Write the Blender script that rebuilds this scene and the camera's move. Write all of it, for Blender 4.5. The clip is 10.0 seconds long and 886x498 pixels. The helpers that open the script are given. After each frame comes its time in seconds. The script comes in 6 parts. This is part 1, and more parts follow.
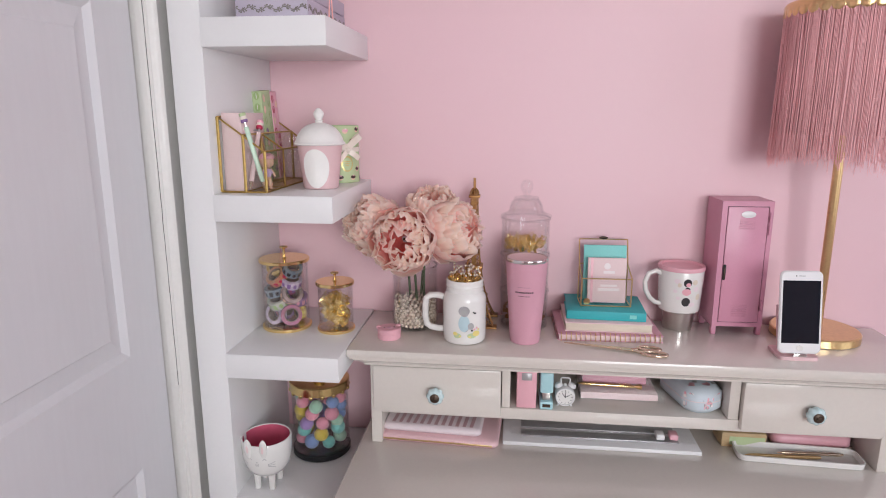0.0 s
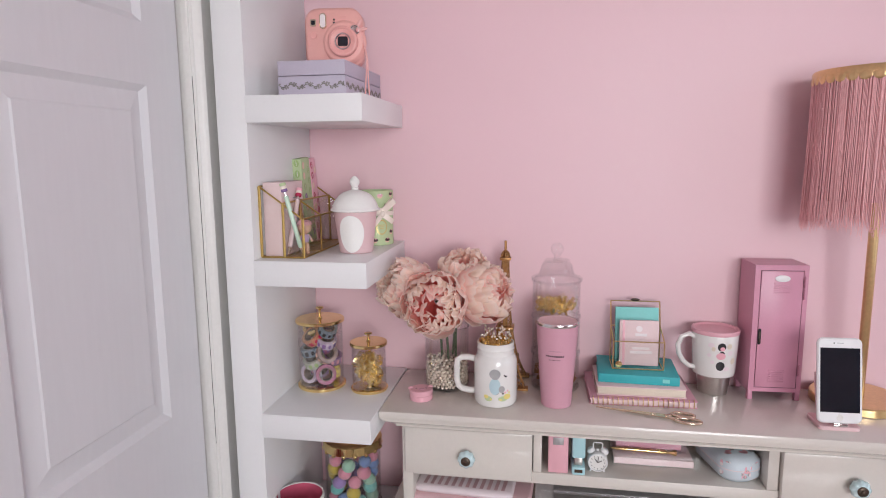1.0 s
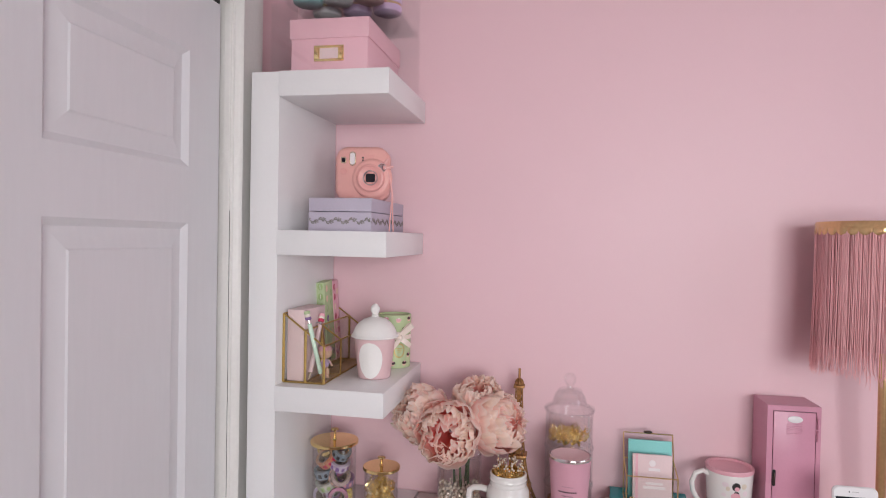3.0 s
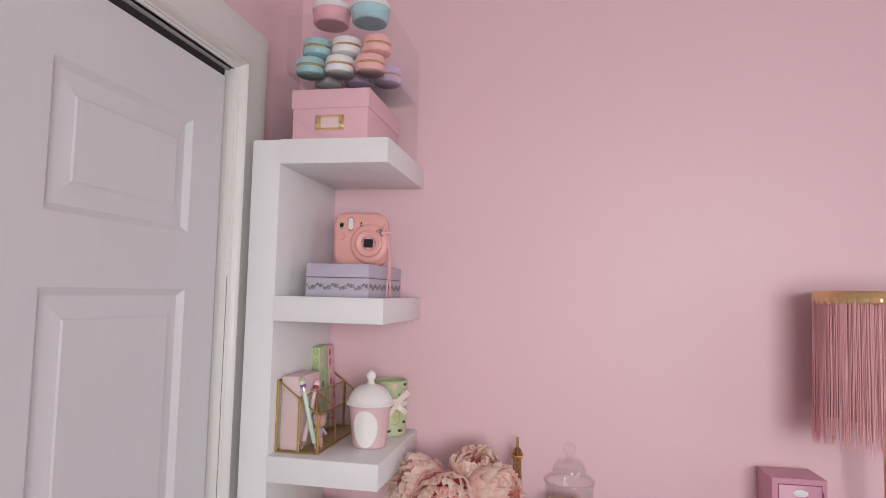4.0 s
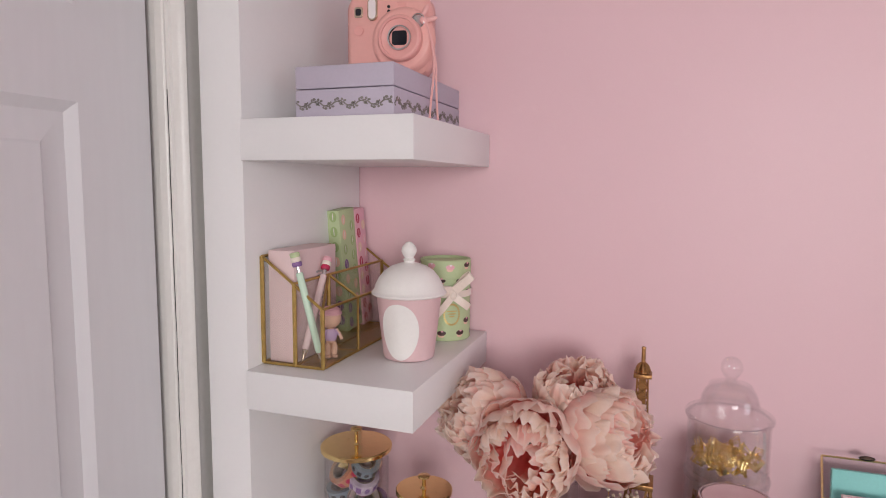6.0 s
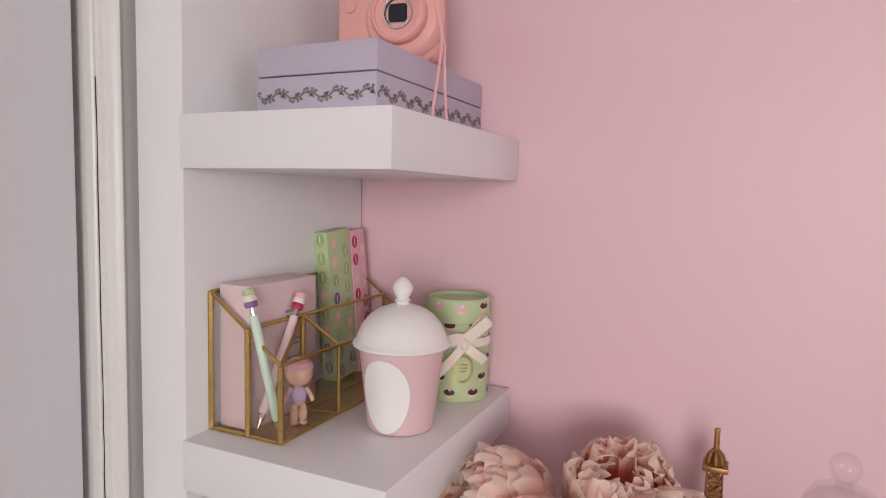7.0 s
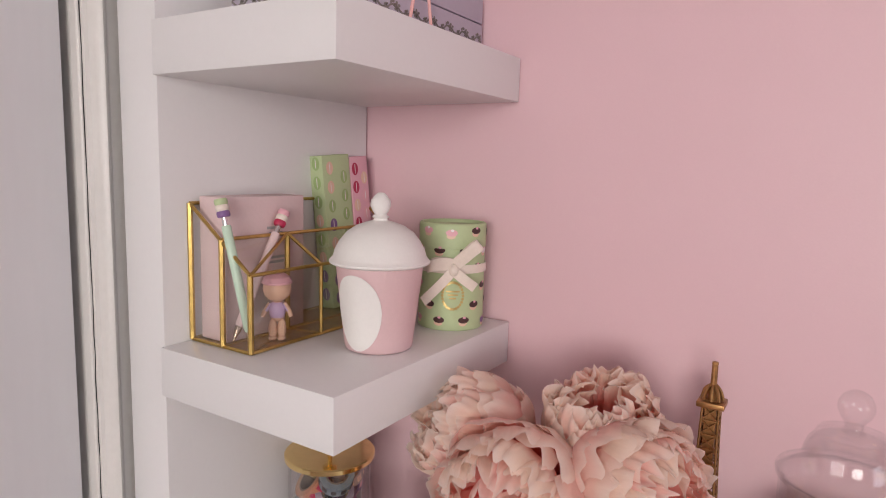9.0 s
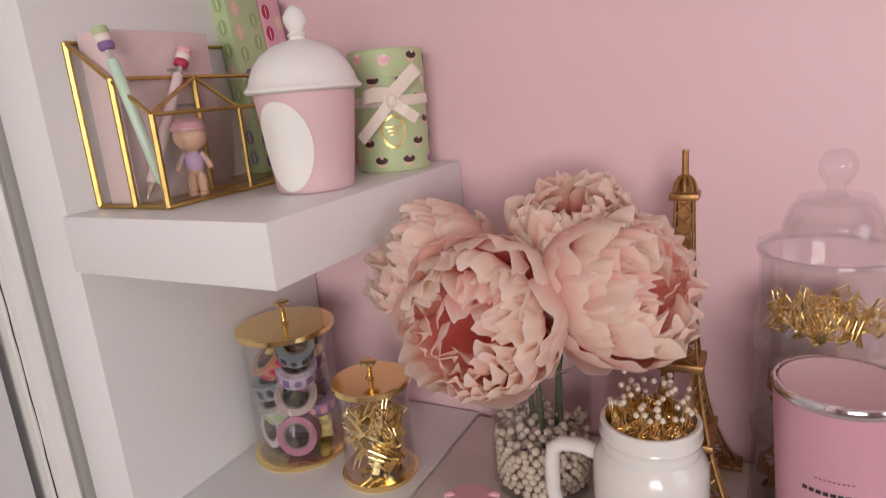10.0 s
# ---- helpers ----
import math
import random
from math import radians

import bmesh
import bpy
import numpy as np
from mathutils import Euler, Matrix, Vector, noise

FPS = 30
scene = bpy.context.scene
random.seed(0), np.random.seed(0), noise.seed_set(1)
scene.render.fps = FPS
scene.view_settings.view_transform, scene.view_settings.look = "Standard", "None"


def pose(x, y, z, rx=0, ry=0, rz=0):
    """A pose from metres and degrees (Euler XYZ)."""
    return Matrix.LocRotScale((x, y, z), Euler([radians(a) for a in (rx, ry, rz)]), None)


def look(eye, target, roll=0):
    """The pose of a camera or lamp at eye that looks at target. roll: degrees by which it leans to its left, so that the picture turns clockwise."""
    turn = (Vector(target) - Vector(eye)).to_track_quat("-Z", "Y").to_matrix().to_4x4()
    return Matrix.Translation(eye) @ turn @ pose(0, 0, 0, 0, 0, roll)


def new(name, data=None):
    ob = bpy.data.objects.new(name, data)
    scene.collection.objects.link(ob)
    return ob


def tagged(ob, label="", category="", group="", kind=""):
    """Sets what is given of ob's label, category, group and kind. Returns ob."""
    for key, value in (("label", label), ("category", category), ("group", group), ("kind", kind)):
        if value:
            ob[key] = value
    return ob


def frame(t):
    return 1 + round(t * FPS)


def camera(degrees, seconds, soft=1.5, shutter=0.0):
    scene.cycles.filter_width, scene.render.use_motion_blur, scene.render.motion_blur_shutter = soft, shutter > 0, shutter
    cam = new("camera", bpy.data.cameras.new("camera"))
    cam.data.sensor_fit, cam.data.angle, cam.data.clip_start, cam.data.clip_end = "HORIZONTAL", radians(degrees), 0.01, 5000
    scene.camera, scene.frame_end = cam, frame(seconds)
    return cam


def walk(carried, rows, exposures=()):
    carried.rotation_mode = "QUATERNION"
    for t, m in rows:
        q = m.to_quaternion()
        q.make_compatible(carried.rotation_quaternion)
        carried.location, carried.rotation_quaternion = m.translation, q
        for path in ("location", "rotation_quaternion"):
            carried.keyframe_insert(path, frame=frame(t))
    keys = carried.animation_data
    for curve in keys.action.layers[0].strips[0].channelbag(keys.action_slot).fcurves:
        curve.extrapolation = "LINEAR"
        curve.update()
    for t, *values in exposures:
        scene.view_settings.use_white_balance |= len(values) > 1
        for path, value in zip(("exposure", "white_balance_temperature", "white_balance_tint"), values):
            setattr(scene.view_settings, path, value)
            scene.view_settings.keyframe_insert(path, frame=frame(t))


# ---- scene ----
cam = camera(70.7, 10.0, soft=0.95, shutter=0.15)
PATH = [
    (0, (-0.033, -0.03, 1.424), (-0.252, 1.912, 1.0), 0.0),
    (0.5, (-0.024, -0.039, 1.447), (-0.307, 1.91, 1.097), -0.5),
    (1, (-0.02, -0.047, 1.475), (-0.357, 1.902, 1.179), -0.5),
    (1.5, (-0.023, -0.063, 1.507), (-0.351, 1.898, 1.284), 0.3),
    (2, (-0.023, -0.077, 1.529), (-0.369, 1.884, 1.341), 0.6),
    (2.5, (-0.013, -0.082, 1.549), (-0.385, 1.878, 1.417), 0.7),
    (3, (-0.02, -0.09, 1.579), (-0.406, 1.872, 1.544), 1.1),
    (3.2, (-0.023, -0.096, 1.586), (-0.413, 1.865, 1.612), 1.1),
    (4.3, (-0.02, -0.084, 1.605), (-0.386, 1.877, 1.749), 1.4),
    (4.5, (-0.037, -0.059, 1.575), (-0.359, 1.912, 1.669), 0.8),
    (4.7, (-0.045, -0.035, 1.573), (-0.336, 1.943, 1.521), 1.2),
    (5, (-0.064, 0.054, 1.527), (-0.417, 2.019, 1.416), 0.0),
    (5.5, (-0.074, 0.247, 1.513), (-0.571, 2.174, 1.311), 1.2),
    (6, (-0.099, 0.427, 1.513), (-0.759, 2.303, 1.304), 0.4),
    (6.2, (-0.128, 0.481, 1.518), (-0.784, 2.361, 1.33), 1.5),
    (7.5, (-0.095, 0.686, 1.52), (-1.057, 2.43, 1.337), 0.4),
    (8, (-0.068, 0.695, 1.501), (-1.1, 2.396, 1.293), 0.1),
    (8.5, (-0.043, 0.703, 1.49), (-1.123, 2.372, 1.268), 1.1),
    (9, (-0.035, 0.707, 1.462), (-1.085, 2.388, 1.2), 1.7),
    (9.2, (-0.024, 0.716, 1.449), (-1.058, 2.397, 1.135), 0.7),
    (9.5, (-0.03, 0.723, 1.42), (-0.95, 2.457, 1.037), -1.7),
    (9.7, (-0.030, 0.732, 1.405), (-0.982, 2.439, 0.985), -3.2),
    (10, (-0.057, 0.75, 1.355), (-0.958, 2.465, 0.86), -4.8),
]
walk(cam, [(t, look(eye, target, roll)) for t, eye, target, roll in PATH], [(0, 0.03, 6100, 9), (2, -0.06, 6180, 10), (3, -0.1, 6220, 10), (4.5, -0.2, 6350, 11), (6, -0.19, 6500, 12), (8, -0.16, 6600, 12), (10, -0.17, 6750, 13)])

# ---- world, windows' light ----
world = bpy.data.worlds.new("world")
scene.world = world
world.use_nodes = True
sky = world.node_tree.nodes.new("ShaderNodeTexSky")
sky.sky_type, sky.sun_disc, sky.sun_elevation, sky.sun_rotation = "NISHITA", False, radians(40), radians(120)
world.node_tree.nodes["Background"].inputs["Strength"].default_value = 0.12
world.node_tree.links.new(sky.outputs["Color"], world.node_tree.nodes["Background"].inputs["Color"])


def window_light(name, m, width, height, watts, color):
    lamp = bpy.data.lights.new(name, "AREA")
    lamp.shape, lamp.size, lamp.size_y, lamp.energy, lamp.color = "RECTANGLE", width, height, watts, color
    ob = new(name, lamp)
    ob.matrix_world = m
    return ob


window_light("window_light", look((2.18, 0.35, 1.5), (0.0, 0.95, 1.3)), 1.3, 1.3, 8.0, (0.84, 0.90, 1.0))
# Added fill for front faces: lamp of an assumed window, its spread narrowed.
window_light("window_light", look((1.05, -2.33, 1.6), (-0.35, 1.4, 1.4)), 1.5, 1.3, 21.5, (1.0, 0.98, 0.95)).data.spread = radians(100)


# ---- materials ----
def material(name, color, rough=0.5, metal=0.0, vary=0.06, grain=60.0, bump=0.05, stain=6.0, coat=0.0, random_hue=0.0, sheen=0.0, ior=1.45, alt=None, strands=None):
    m = bpy.data.materials.new(name)
    m.use_nodes = True
    n, l = m.node_tree.nodes, m.node_tree.links
    b = n["Principled BSDF"]
    co = n.new("ShaderNodeTexCoord")
    fine, broad = n.new("ShaderNodeTexNoise"), n.new("ShaderNodeTexNoise")
    fine.inputs["Scale"].default_value, broad.inputs["Scale"].default_value = grain, stain
    fine.inputs["Detail"].default_value, broad.inputs["Detail"].default_value = 4, 3
    src = co.outputs["Object"]
    if strands:
        mp = n.new("ShaderNodeMapping")
        mp.inputs["Scale"].default_value = strands
        l.new(src, mp.inputs["Vector"])
        src = mp.outputs["Vector"]
    l.new(src, fine.inputs["Vector"])
    l.new(co.outputs["Object"], broad.inputs["Vector"])
    mixn = n.new("ShaderNodeMath")
    mixn.operation = "ADD"
    l.new(fine.outputs["Fac"], mixn.inputs[0])
    l.new(broad.outputs["Fac"], mixn.inputs[1])
    ramp = n.new("ShaderNodeMapRange")
    ramp.inputs["From Min"].default_value, ramp.inputs["From Max"].default_value = 0.65, 1.35
    l.new(mixn.outputs[0], ramp.inputs["Value"])
    mix = n.new("ShaderNodeMix")
    mix.data_type = "RGBA"
    hi = alt if alt else tuple(min(1.0, c * (1 + vary)) for c in color)
    lo = color if alt else tuple(c * (1 - vary) for c in color)
    mix.inputs["A"].default_value, mix.inputs["B"].default_value = (*lo, 1), (*hi, 1)
    l.new(ramp.outputs["Result"], mix.inputs["Factor"])
    out = mix.outputs["Result"]
    if random_hue:
        info, hsv, mr = n.new("ShaderNodeObjectInfo"), n.new("ShaderNodeHueSaturation"), n.new("ShaderNodeMapRange")
        mr.inputs["To Min"].default_value, mr.inputs["To Max"].default_value = 1 - random_hue, 1 + random_hue
        l.new(info.outputs["Random"], mr.inputs["Value"])
        l.new(mr.outputs["Result"], hsv.inputs["Saturation"])
        l.new(out, hsv.inputs["Color"])
        out = hsv.outputs["Color"]
    l.new(out, b.inputs["Base Color"])
    rr = n.new("ShaderNodeMapRange")
    rr.inputs["To Min"].default_value, rr.inputs["To Max"].default_value = max(0.02, rough * 0.85), min(1.0, rough * 1.15)
    l.new(broad.outputs["Fac"], rr.inputs["Value"])
    l.new(rr.outputs["Result"], b.inputs["Roughness"])
    b.inputs["Metallic"].default_value, b.inputs["Coat Weight"].default_value, b.inputs["IOR"].default_value = metal, coat, ior
    b.inputs["Sheen Weight"].default_value = sheen
    if bump:
        bp = n.new("ShaderNodeBump")
        bp.inputs["Strength"].default_value, bp.inputs["Distance"].default_value = bump, 0.002
        l.new(fine.outputs["Fac"], bp.inputs["Height"])
        l.new(bp.outputs["Normal"], b.inputs["Normal"])
    return m


def glass_material(name, color=(1, 1, 1), rough=0.01, ior=1.45):
    m = bpy.data.materials.new(name)
    m.use_nodes = True
    b = m.node_tree.nodes["Principled BSDF"]
    b.inputs["Base Color"].default_value = (*color, 1)
    b.inputs["Transmission Weight"].default_value, b.inputs["Roughness"].default_value, b.inputs["IOR"].default_value = 1.0, rough, ior
    return m


def sheet_material(name, color, rim=0.3):
    """Thin blown glass: lets light straight through and shines towards its rim."""
    m = bpy.data.materials.new(name)
    m.use_nodes = True
    n, l = m.node_tree.nodes, m.node_tree.links
    clear, gloss, mix, fres = n.new("ShaderNodeBsdfTransparent"), n.new("ShaderNodeBsdfGlossy"), n.new("ShaderNodeMixShader"), n.new("ShaderNodeLayerWeight")
    clear.inputs["Color"].default_value = (*color, 1)
    gloss.inputs["Roughness"].default_value = 0.04
    fres.inputs["Blend"].default_value = 0.13
    scale = n.new("ShaderNodeMapRange")
    scale.inputs["To Min"].default_value, scale.inputs["To Max"].default_value = 0.03, rim
    l.new(fres.outputs["Facing"], scale.inputs["Value"])
    l.new(scale.outputs["Result"], mix.inputs["Fac"])
    l.new(clear.outputs["BSDF"], mix.inputs[1])
    l.new(gloss.outputs["BSDF"], mix.inputs[2])
    l.new(mix.outputs["Shader"], n["Material Output"].inputs["Surface"])
    return m


def petal_material(name, base, tip, pale):
    """Coral at the petal's foot, blush along its middle, pale at the rim, each petal a little different."""
    m = bpy.data.materials.new(name)
    m.use_nodes = True
    n, l = m.node_tree.nodes, m.node_tree.links
    b = n["Principled BSDF"]
    co, sep, info = n.new("ShaderNodeTexCoord"), n.new("ShaderNodeSeparateXYZ"), n.new("ShaderNodeObjectInfo")
    l.new(co.outputs["UV"], sep.inputs["Vector"])
    blotch = n.new("ShaderNodeTexNoise")
    blotch.inputs["Scale"].default_value = 28
    l.new(co.outputs["Object"], blotch.inputs["Vector"])
    tone = n.new("ShaderNodeMix")
    tone.data_type = "RGBA"
    tone.inputs["A"].default_value, tone.inputs["B"].default_value = (*tip, 1), (*pale, 1)
    add, mr2 = n.new("ShaderNodeMath"), n.new("ShaderNodeMapRange")
    add.operation = "ADD"
    l.new(info.outputs["Random"], add.inputs[0])
    l.new(blotch.outputs["Fac"], add.inputs[1])
    mr2.inputs["From Min"].default_value, mr2.inputs["From Max"].default_value = 0.45, 1.25
    l.new(add.outputs[0], mr2.inputs["Value"])
    l.new(mr2.outputs["Result"], tone.inputs["Factor"])
    mr = n.new("ShaderNodeMapRange")
    mr.inputs["From Min"].default_value, mr.inputs["From Max"].default_value = 0.2, 0.72
    l.new(sep.outputs["Y"], mr.inputs["Value"])
    mix = n.new("ShaderNodeMix")
    mix.data_type = "RGBA"
    mix.inputs["A"].default_value = (*base, 1)
    l.new(mr.outputs["Result"], mix.inputs["Factor"])
    l.new(tone.outputs["Result"], mix.inputs["B"])
    rim, mr3 = n.new("ShaderNodeMix"), n.new("ShaderNodeMapRange")
    rim.data_type = "RGBA"
    rim.inputs["B"].default_value = (1.0, 0.91, 0.84, 1)
    mr3.inputs["From Min"].default_value, mr3.inputs["From Max"].default_value, mr3.inputs["To Max"].default_value = 0.82, 1.0, 0.8
    l.new(sep.outputs["Y"], mr3.inputs["Value"])
    l.new(mr3.outputs["Result"], rim.inputs["Factor"])
    l.new(mix.outputs["Result"], rim.inputs["A"])
    vein, mp = n.new("ShaderNodeTexNoise"), n.new("ShaderNodeMapping")
    mp.inputs["Scale"].default_value = (34, 3, 1)
    l.new(co.outputs["UV"], mp.inputs["Vector"])
    l.new(mp.outputs["Vector"], vein.inputs["Vector"])
    hsv, vr = n.new("ShaderNodeHueSaturation"), n.new("ShaderNodeMapRange")
    vr.inputs["To Min"].default_value, vr.inputs["To Max"].default_value = 0.93, 1.07
    l.new(vein.outputs["Fac"], vr.inputs["Value"])
    l.new(vr.outputs["Result"], hsv.inputs["Value"])
    l.new(rim.outputs["Result"], hsv.inputs["Color"])
    l.new(hsv.outputs["Color"], b.inputs["Base Color"])
    b.inputs["Roughness"].default_value = 0.7
    b.inputs["Sheen Weight"].default_value, b.inputs["Sheen Roughness"].default_value = 0.4, 0.5
    tr, both = n.new("ShaderNodeBsdfTranslucent"), n.new("ShaderNodeMixShader")
    both.inputs["Fac"].default_value = 0.5
    l.new(hsv.outputs["Color"], tr.inputs["Color"])
    l.new(b.outputs["BSDF"], both.inputs[1])
    l.new(tr.outputs["BSDF"], both.inputs[2])
    l.new(both.outputs["Shader"], n["Material Output"].inputs["Surface"])
    bp = n.new("ShaderNodeBump")
    bp.inputs["Strength"].default_value, bp.inputs["Distance"].default_value = 0.25, 0.001
    l.new(vein.outputs["Fac"], bp.inputs["Height"])
    l.new(bp.outputs["Normal"], b.inputs["Normal"])
    return m


PINK_WALL = material("pink_wall_paint", (0.80, 0.55, 0.592), 0.42, vary=0.012, grain=420, bump=0.05, stain=1.5)
WHITE_WALL = material("white_wall_paint", (0.78, 0.77, 0.76), 0.7, vary=0.02, grain=300, bump=0.05)
DOOR_PAINT = material("white_door_paint", (0.71, 0.70, 0.72), 0.38, vary=0.02, grain=90, bump=0.06, strands=(1, 1, 0.12))
TRIM_PAINT = material("white_trim_paint", (0.74, 0.72, 0.69), 0.35, vary=0.03, grain=120, bump=0.08)
LAMINATE = material("white_laminate", (0.80, 0.79, 0.79), 0.3, vary=0.01, grain=200, bump=0.02)
CREAM = material("cream_furniture_paint", (0.685, 0.635, 0.58), 0.2, coat=0.35, vary=0.02, grain=160, bump=0.03, stain=3)
CARPET = material("beige_carpet", (0.45, 0.4, 0.36), 0.95, vary=0.15, grain=500, bump=0.6)
# Near-black: stands for shade in the closet and door-top gap; also the crack.
DARK = material("gap_shade_and_crack", (0.03, 0.028, 0.027), 0.8, bump=0)
GOLD = material("polished_gold_metal", (0.9, 0.69, 0.32), 0.16, 1.0, vary=0.06, grain=80, bump=0.015)
CLIP_GOLD = material("pale_gold_wire", (0.98, 0.78, 0.36), 0.24, 1.0, vary=0.05, bump=0.02)
BRASS = material("brushed_brass", (0.74, 0.54, 0.27), 0.3, 1.0, vary=0.1, grain=150, bump=0.05)
BRASS_ROD = material("worn_brass_rod", (0.56, 0.39, 0.13), 0.34, 1.0, vary=0.2, grain=120, bump=0.08)
BRONZE = material("antique_bronze", (0.4, 0.22, 0.09), 0.42, 0.9, vary=0.3, grain=140, bump=0.15)
DARK_METAL = material("dark_bronze_metal", (0.09, 0.065, 0.05), 0.4, 0.8, vary=0.2, grain=200)
STEEL = material("brushed_steel", (0.6, 0.57, 0.54), 0.28, 1.0, vary=0.05, grain=200, bump=0.03)
CHROME = material("bright_chrome", (0.75, 0.73, 0.72), 0.12, 1.0, vary=0.03, bump=0)
CHAMPAGNE = material("champagne_gold_steel", (0.7, 0.58, 0.44), 0.22, 1.0, vary=0.05, bump=0.02)
GLASS = glass_material("clear_glass")
ACRYLIC = sheet_material("clear_acrylic", (0.999, 0.998, 0.998), 0.15)
PANE_GLASS = sheet_material("thin_pane_glass", (0.975, 0.97, 0.96), 0.5)
PINK_ACRYLIC = sheet_material("pink_tinted_acrylic", (0.99, 0.95, 0.965), 0.1)
JAR_GLASS = sheet_material("thin_jar_glass", (0.993, 0.990, 0.992), 0.65)
WHITE_CERAMIC = material("white_glazed_ceramic", (0.8, 0.78, 0.75), 0.16, vary=0.02, coat=0.3, bump=0.01)
WHITE_MATTE = material("matte_white_bisque", (0.86, 0.84, 0.81), 0.6, vary=0.02, grain=300, bump=0.12)
PINK_MATTE = material("matte_pink_ceramic", (0.74, 0.52, 0.53), 0.55, vary=0.025, grain=300, bump=0.05)
PINK_COATED = material("powder_coated_pink", (0.63, 0.335, 0.41), 0.36, vary=0.025, grain=400, bump=0.05)
PINK_METAL = material("painted_pink_steel", (0.62, 0.29, 0.39), 0.34, vary=0.03, grain=250, bump=0.04)
PINK_PLASTIC = material("pink_plastic", (0.78, 0.42, 0.48), 0.3, vary=0.03)
BLUSH_PLASTIC = material("blush_pink_plastic", (0.83, 0.43, 0.39), 0.36, vary=0.025, grain=300, bump=0.04)
BLUSH_DEEP = material("deeper_blush_plastic", (0.8, 0.39, 0.36), 0.33, vary=0.02)
PINK_CARD = material("pale_pink_card", (0.79, 0.61, 0.61), 0.55, vary=0.03, grain=300, bump=0.04)
BOX_PINK = material("pink_paper_box", (0.8, 0.48, 0.54), 0.5, vary=0.03, grain=260, bump=0.06)
LILAC = material("lilac_painted_wood", (0.5, 0.45, 0.54), 0.5, vary=0.03, grain=260, bump=0.06)
SILVER_GREY = material("grey_silver_scroll_paint", (0.24, 0.22, 0.2), 0.45, 0.4, vary=0.3, grain=900, bump=0.4)
GREEN_CARD = material("pale_green_card", (0.5, 0.6, 0.34), 0.5, vary=0.03, grain=300, bump=0.03)
PINK_PRINT_CARD = material("pink_printed_card", (0.78, 0.42, 0.5), 0.5, vary=0.03)
CREAM_RIBBON = material("cream_satin_ribbon", (0.84, 0.74, 0.65), 0.32, vary=0.05, grain=300, bump=0.06, sheen=0.3)
TEAL = material("teal_book_cloth", (0.05, 0.42, 0.45), 0.5, vary=0.06, grain=500, bump=0.12)
AQUA = material("aqua_card", (0.25, 0.66, 0.62), 0.5, vary=0.04, grain=300, bump=0.05)
CARD_CORE = material("brown_card_core", (0.2, 0.15, 0.12), 0.7, vary=0.06)
PAPER = material("cream_paper_edges", (0.72, 0.64, 0.52), 0.8, vary=0.12, grain=40, bump=0.3, strands=(1, 1, 60))
WHITE_PLASTIC = material("white_plastic", (0.8, 0.79, 0.79), 0.3, vary=0.015)
SCREEN = material("dark_phone_screen", (0.012, 0.014, 0.02), 0.06, vary=0.1, bump=0, ior=1.5)
BLACK = material("black_plastic", (0.02, 0.02, 0.022), 0.3, bump=0)
BLACK_INK = material("black_ink", (0.025, 0.022, 0.024), 0.4, bump=0)
GREY_INK = material("soft_grey_ink", (0.38, 0.37, 0.37), 0.4, vary=0.2, bump=0)
WHITE_INK = material("white_ink", (0.86, 0.78, 0.78), 0.5, bump=0)
GOLD_INK = material("gold_foil_print", (0.6, 0.45, 0.18), 0.3, 0.7, bump=0)
PALE_BLUE = material("pale_blue_glaze", (0.5, 0.66, 0.68), 0.12, vary=0.08, coat=0.4, bump=0.02, alt=(0.62, 0.74, 0.75))
SKY_BLUE_INK = material("sky_blue_ink", (0.48, 0.62, 0.66), 0.4, bump=0)
PEACH_INK = material("peach_ink", (0.8, 0.55, 0.42), 0.4, bump=0)
PINK_INK = material("pink_ink", (0.8, 0.42, 0.48), 0.4, bump=0)
YELLOW_INK = material("yellow_ink", (0.78, 0.66, 0.22), 0.4, bump=0)
GREEN_INK = material("leaf_green_ink", (0.35, 0.48, 0.2), 0.4, bump=0)
PURPLE_INK = material("purple_ink", (0.25, 0.14, 0.33), 0.4, bump=0)
BROWN_INK = material("chocolate_ink", (0.07, 0.03, 0.03), 0.4, bump=0)
RED_INK = material("raspberry_ink", (0.5, 0.03, 0.09), 0.4, bump=0)
MINT = material("mint_green_plastic", (0.58, 0.76, 0.6), 0.25, vary=0.03)
TURQUOISE = material("turquoise_plastic", (0.34, 0.57, 0.58), 0.28, vary=0.05)
PALE_TURQUOISE = material("pale_turquoise_plastic", (0.42, 0.66, 0.7), 0.3, vary=0.03)
SALMON = material("salmon_plastic", (0.84, 0.46, 0.44), 0.3, vary=0.03)
LILAC_PLASTIC = material("lilac_plastic", (0.62, 0.45, 0.68), 0.3, vary=0.03)
SKIN_VINYL = material("beige_vinyl", (0.78, 0.5, 0.36), 0.45, vary=0.02)
PEARL = material("pearl_bead", (0.7, 0.6, 0.49), 0.18, vary=0.04, coat=0.6, bump=0)
STEM = material("green_stem", (0.07, 0.1, 0.045), 0.6, vary=0.2)
FRINGE = material("dusty_pink_fringe", (0.87, 0.47, 0.48), 0.6, vary=0.16, grain=900, bump=0.1, sheen=0.3)
SHADE_LINING = material("pink_shade_lining", (0.66, 0.36, 0.38), 0.8, vary=0.03)
PLANTER_PINK = material("raspberry_glaze", (0.62, 0.12, 0.2), 0.25, vary=0.06, coat=0.3)
POUCH_PINK = material("pink_faux_leather", (0.76, 0.5, 0.52), 0.42, vary=0.04, grain=400, bump=0.15)
STRIPE_DARK = material("mauve_stripe", (0.6, 0.4, 0.42), 0.5, bump=0.05)
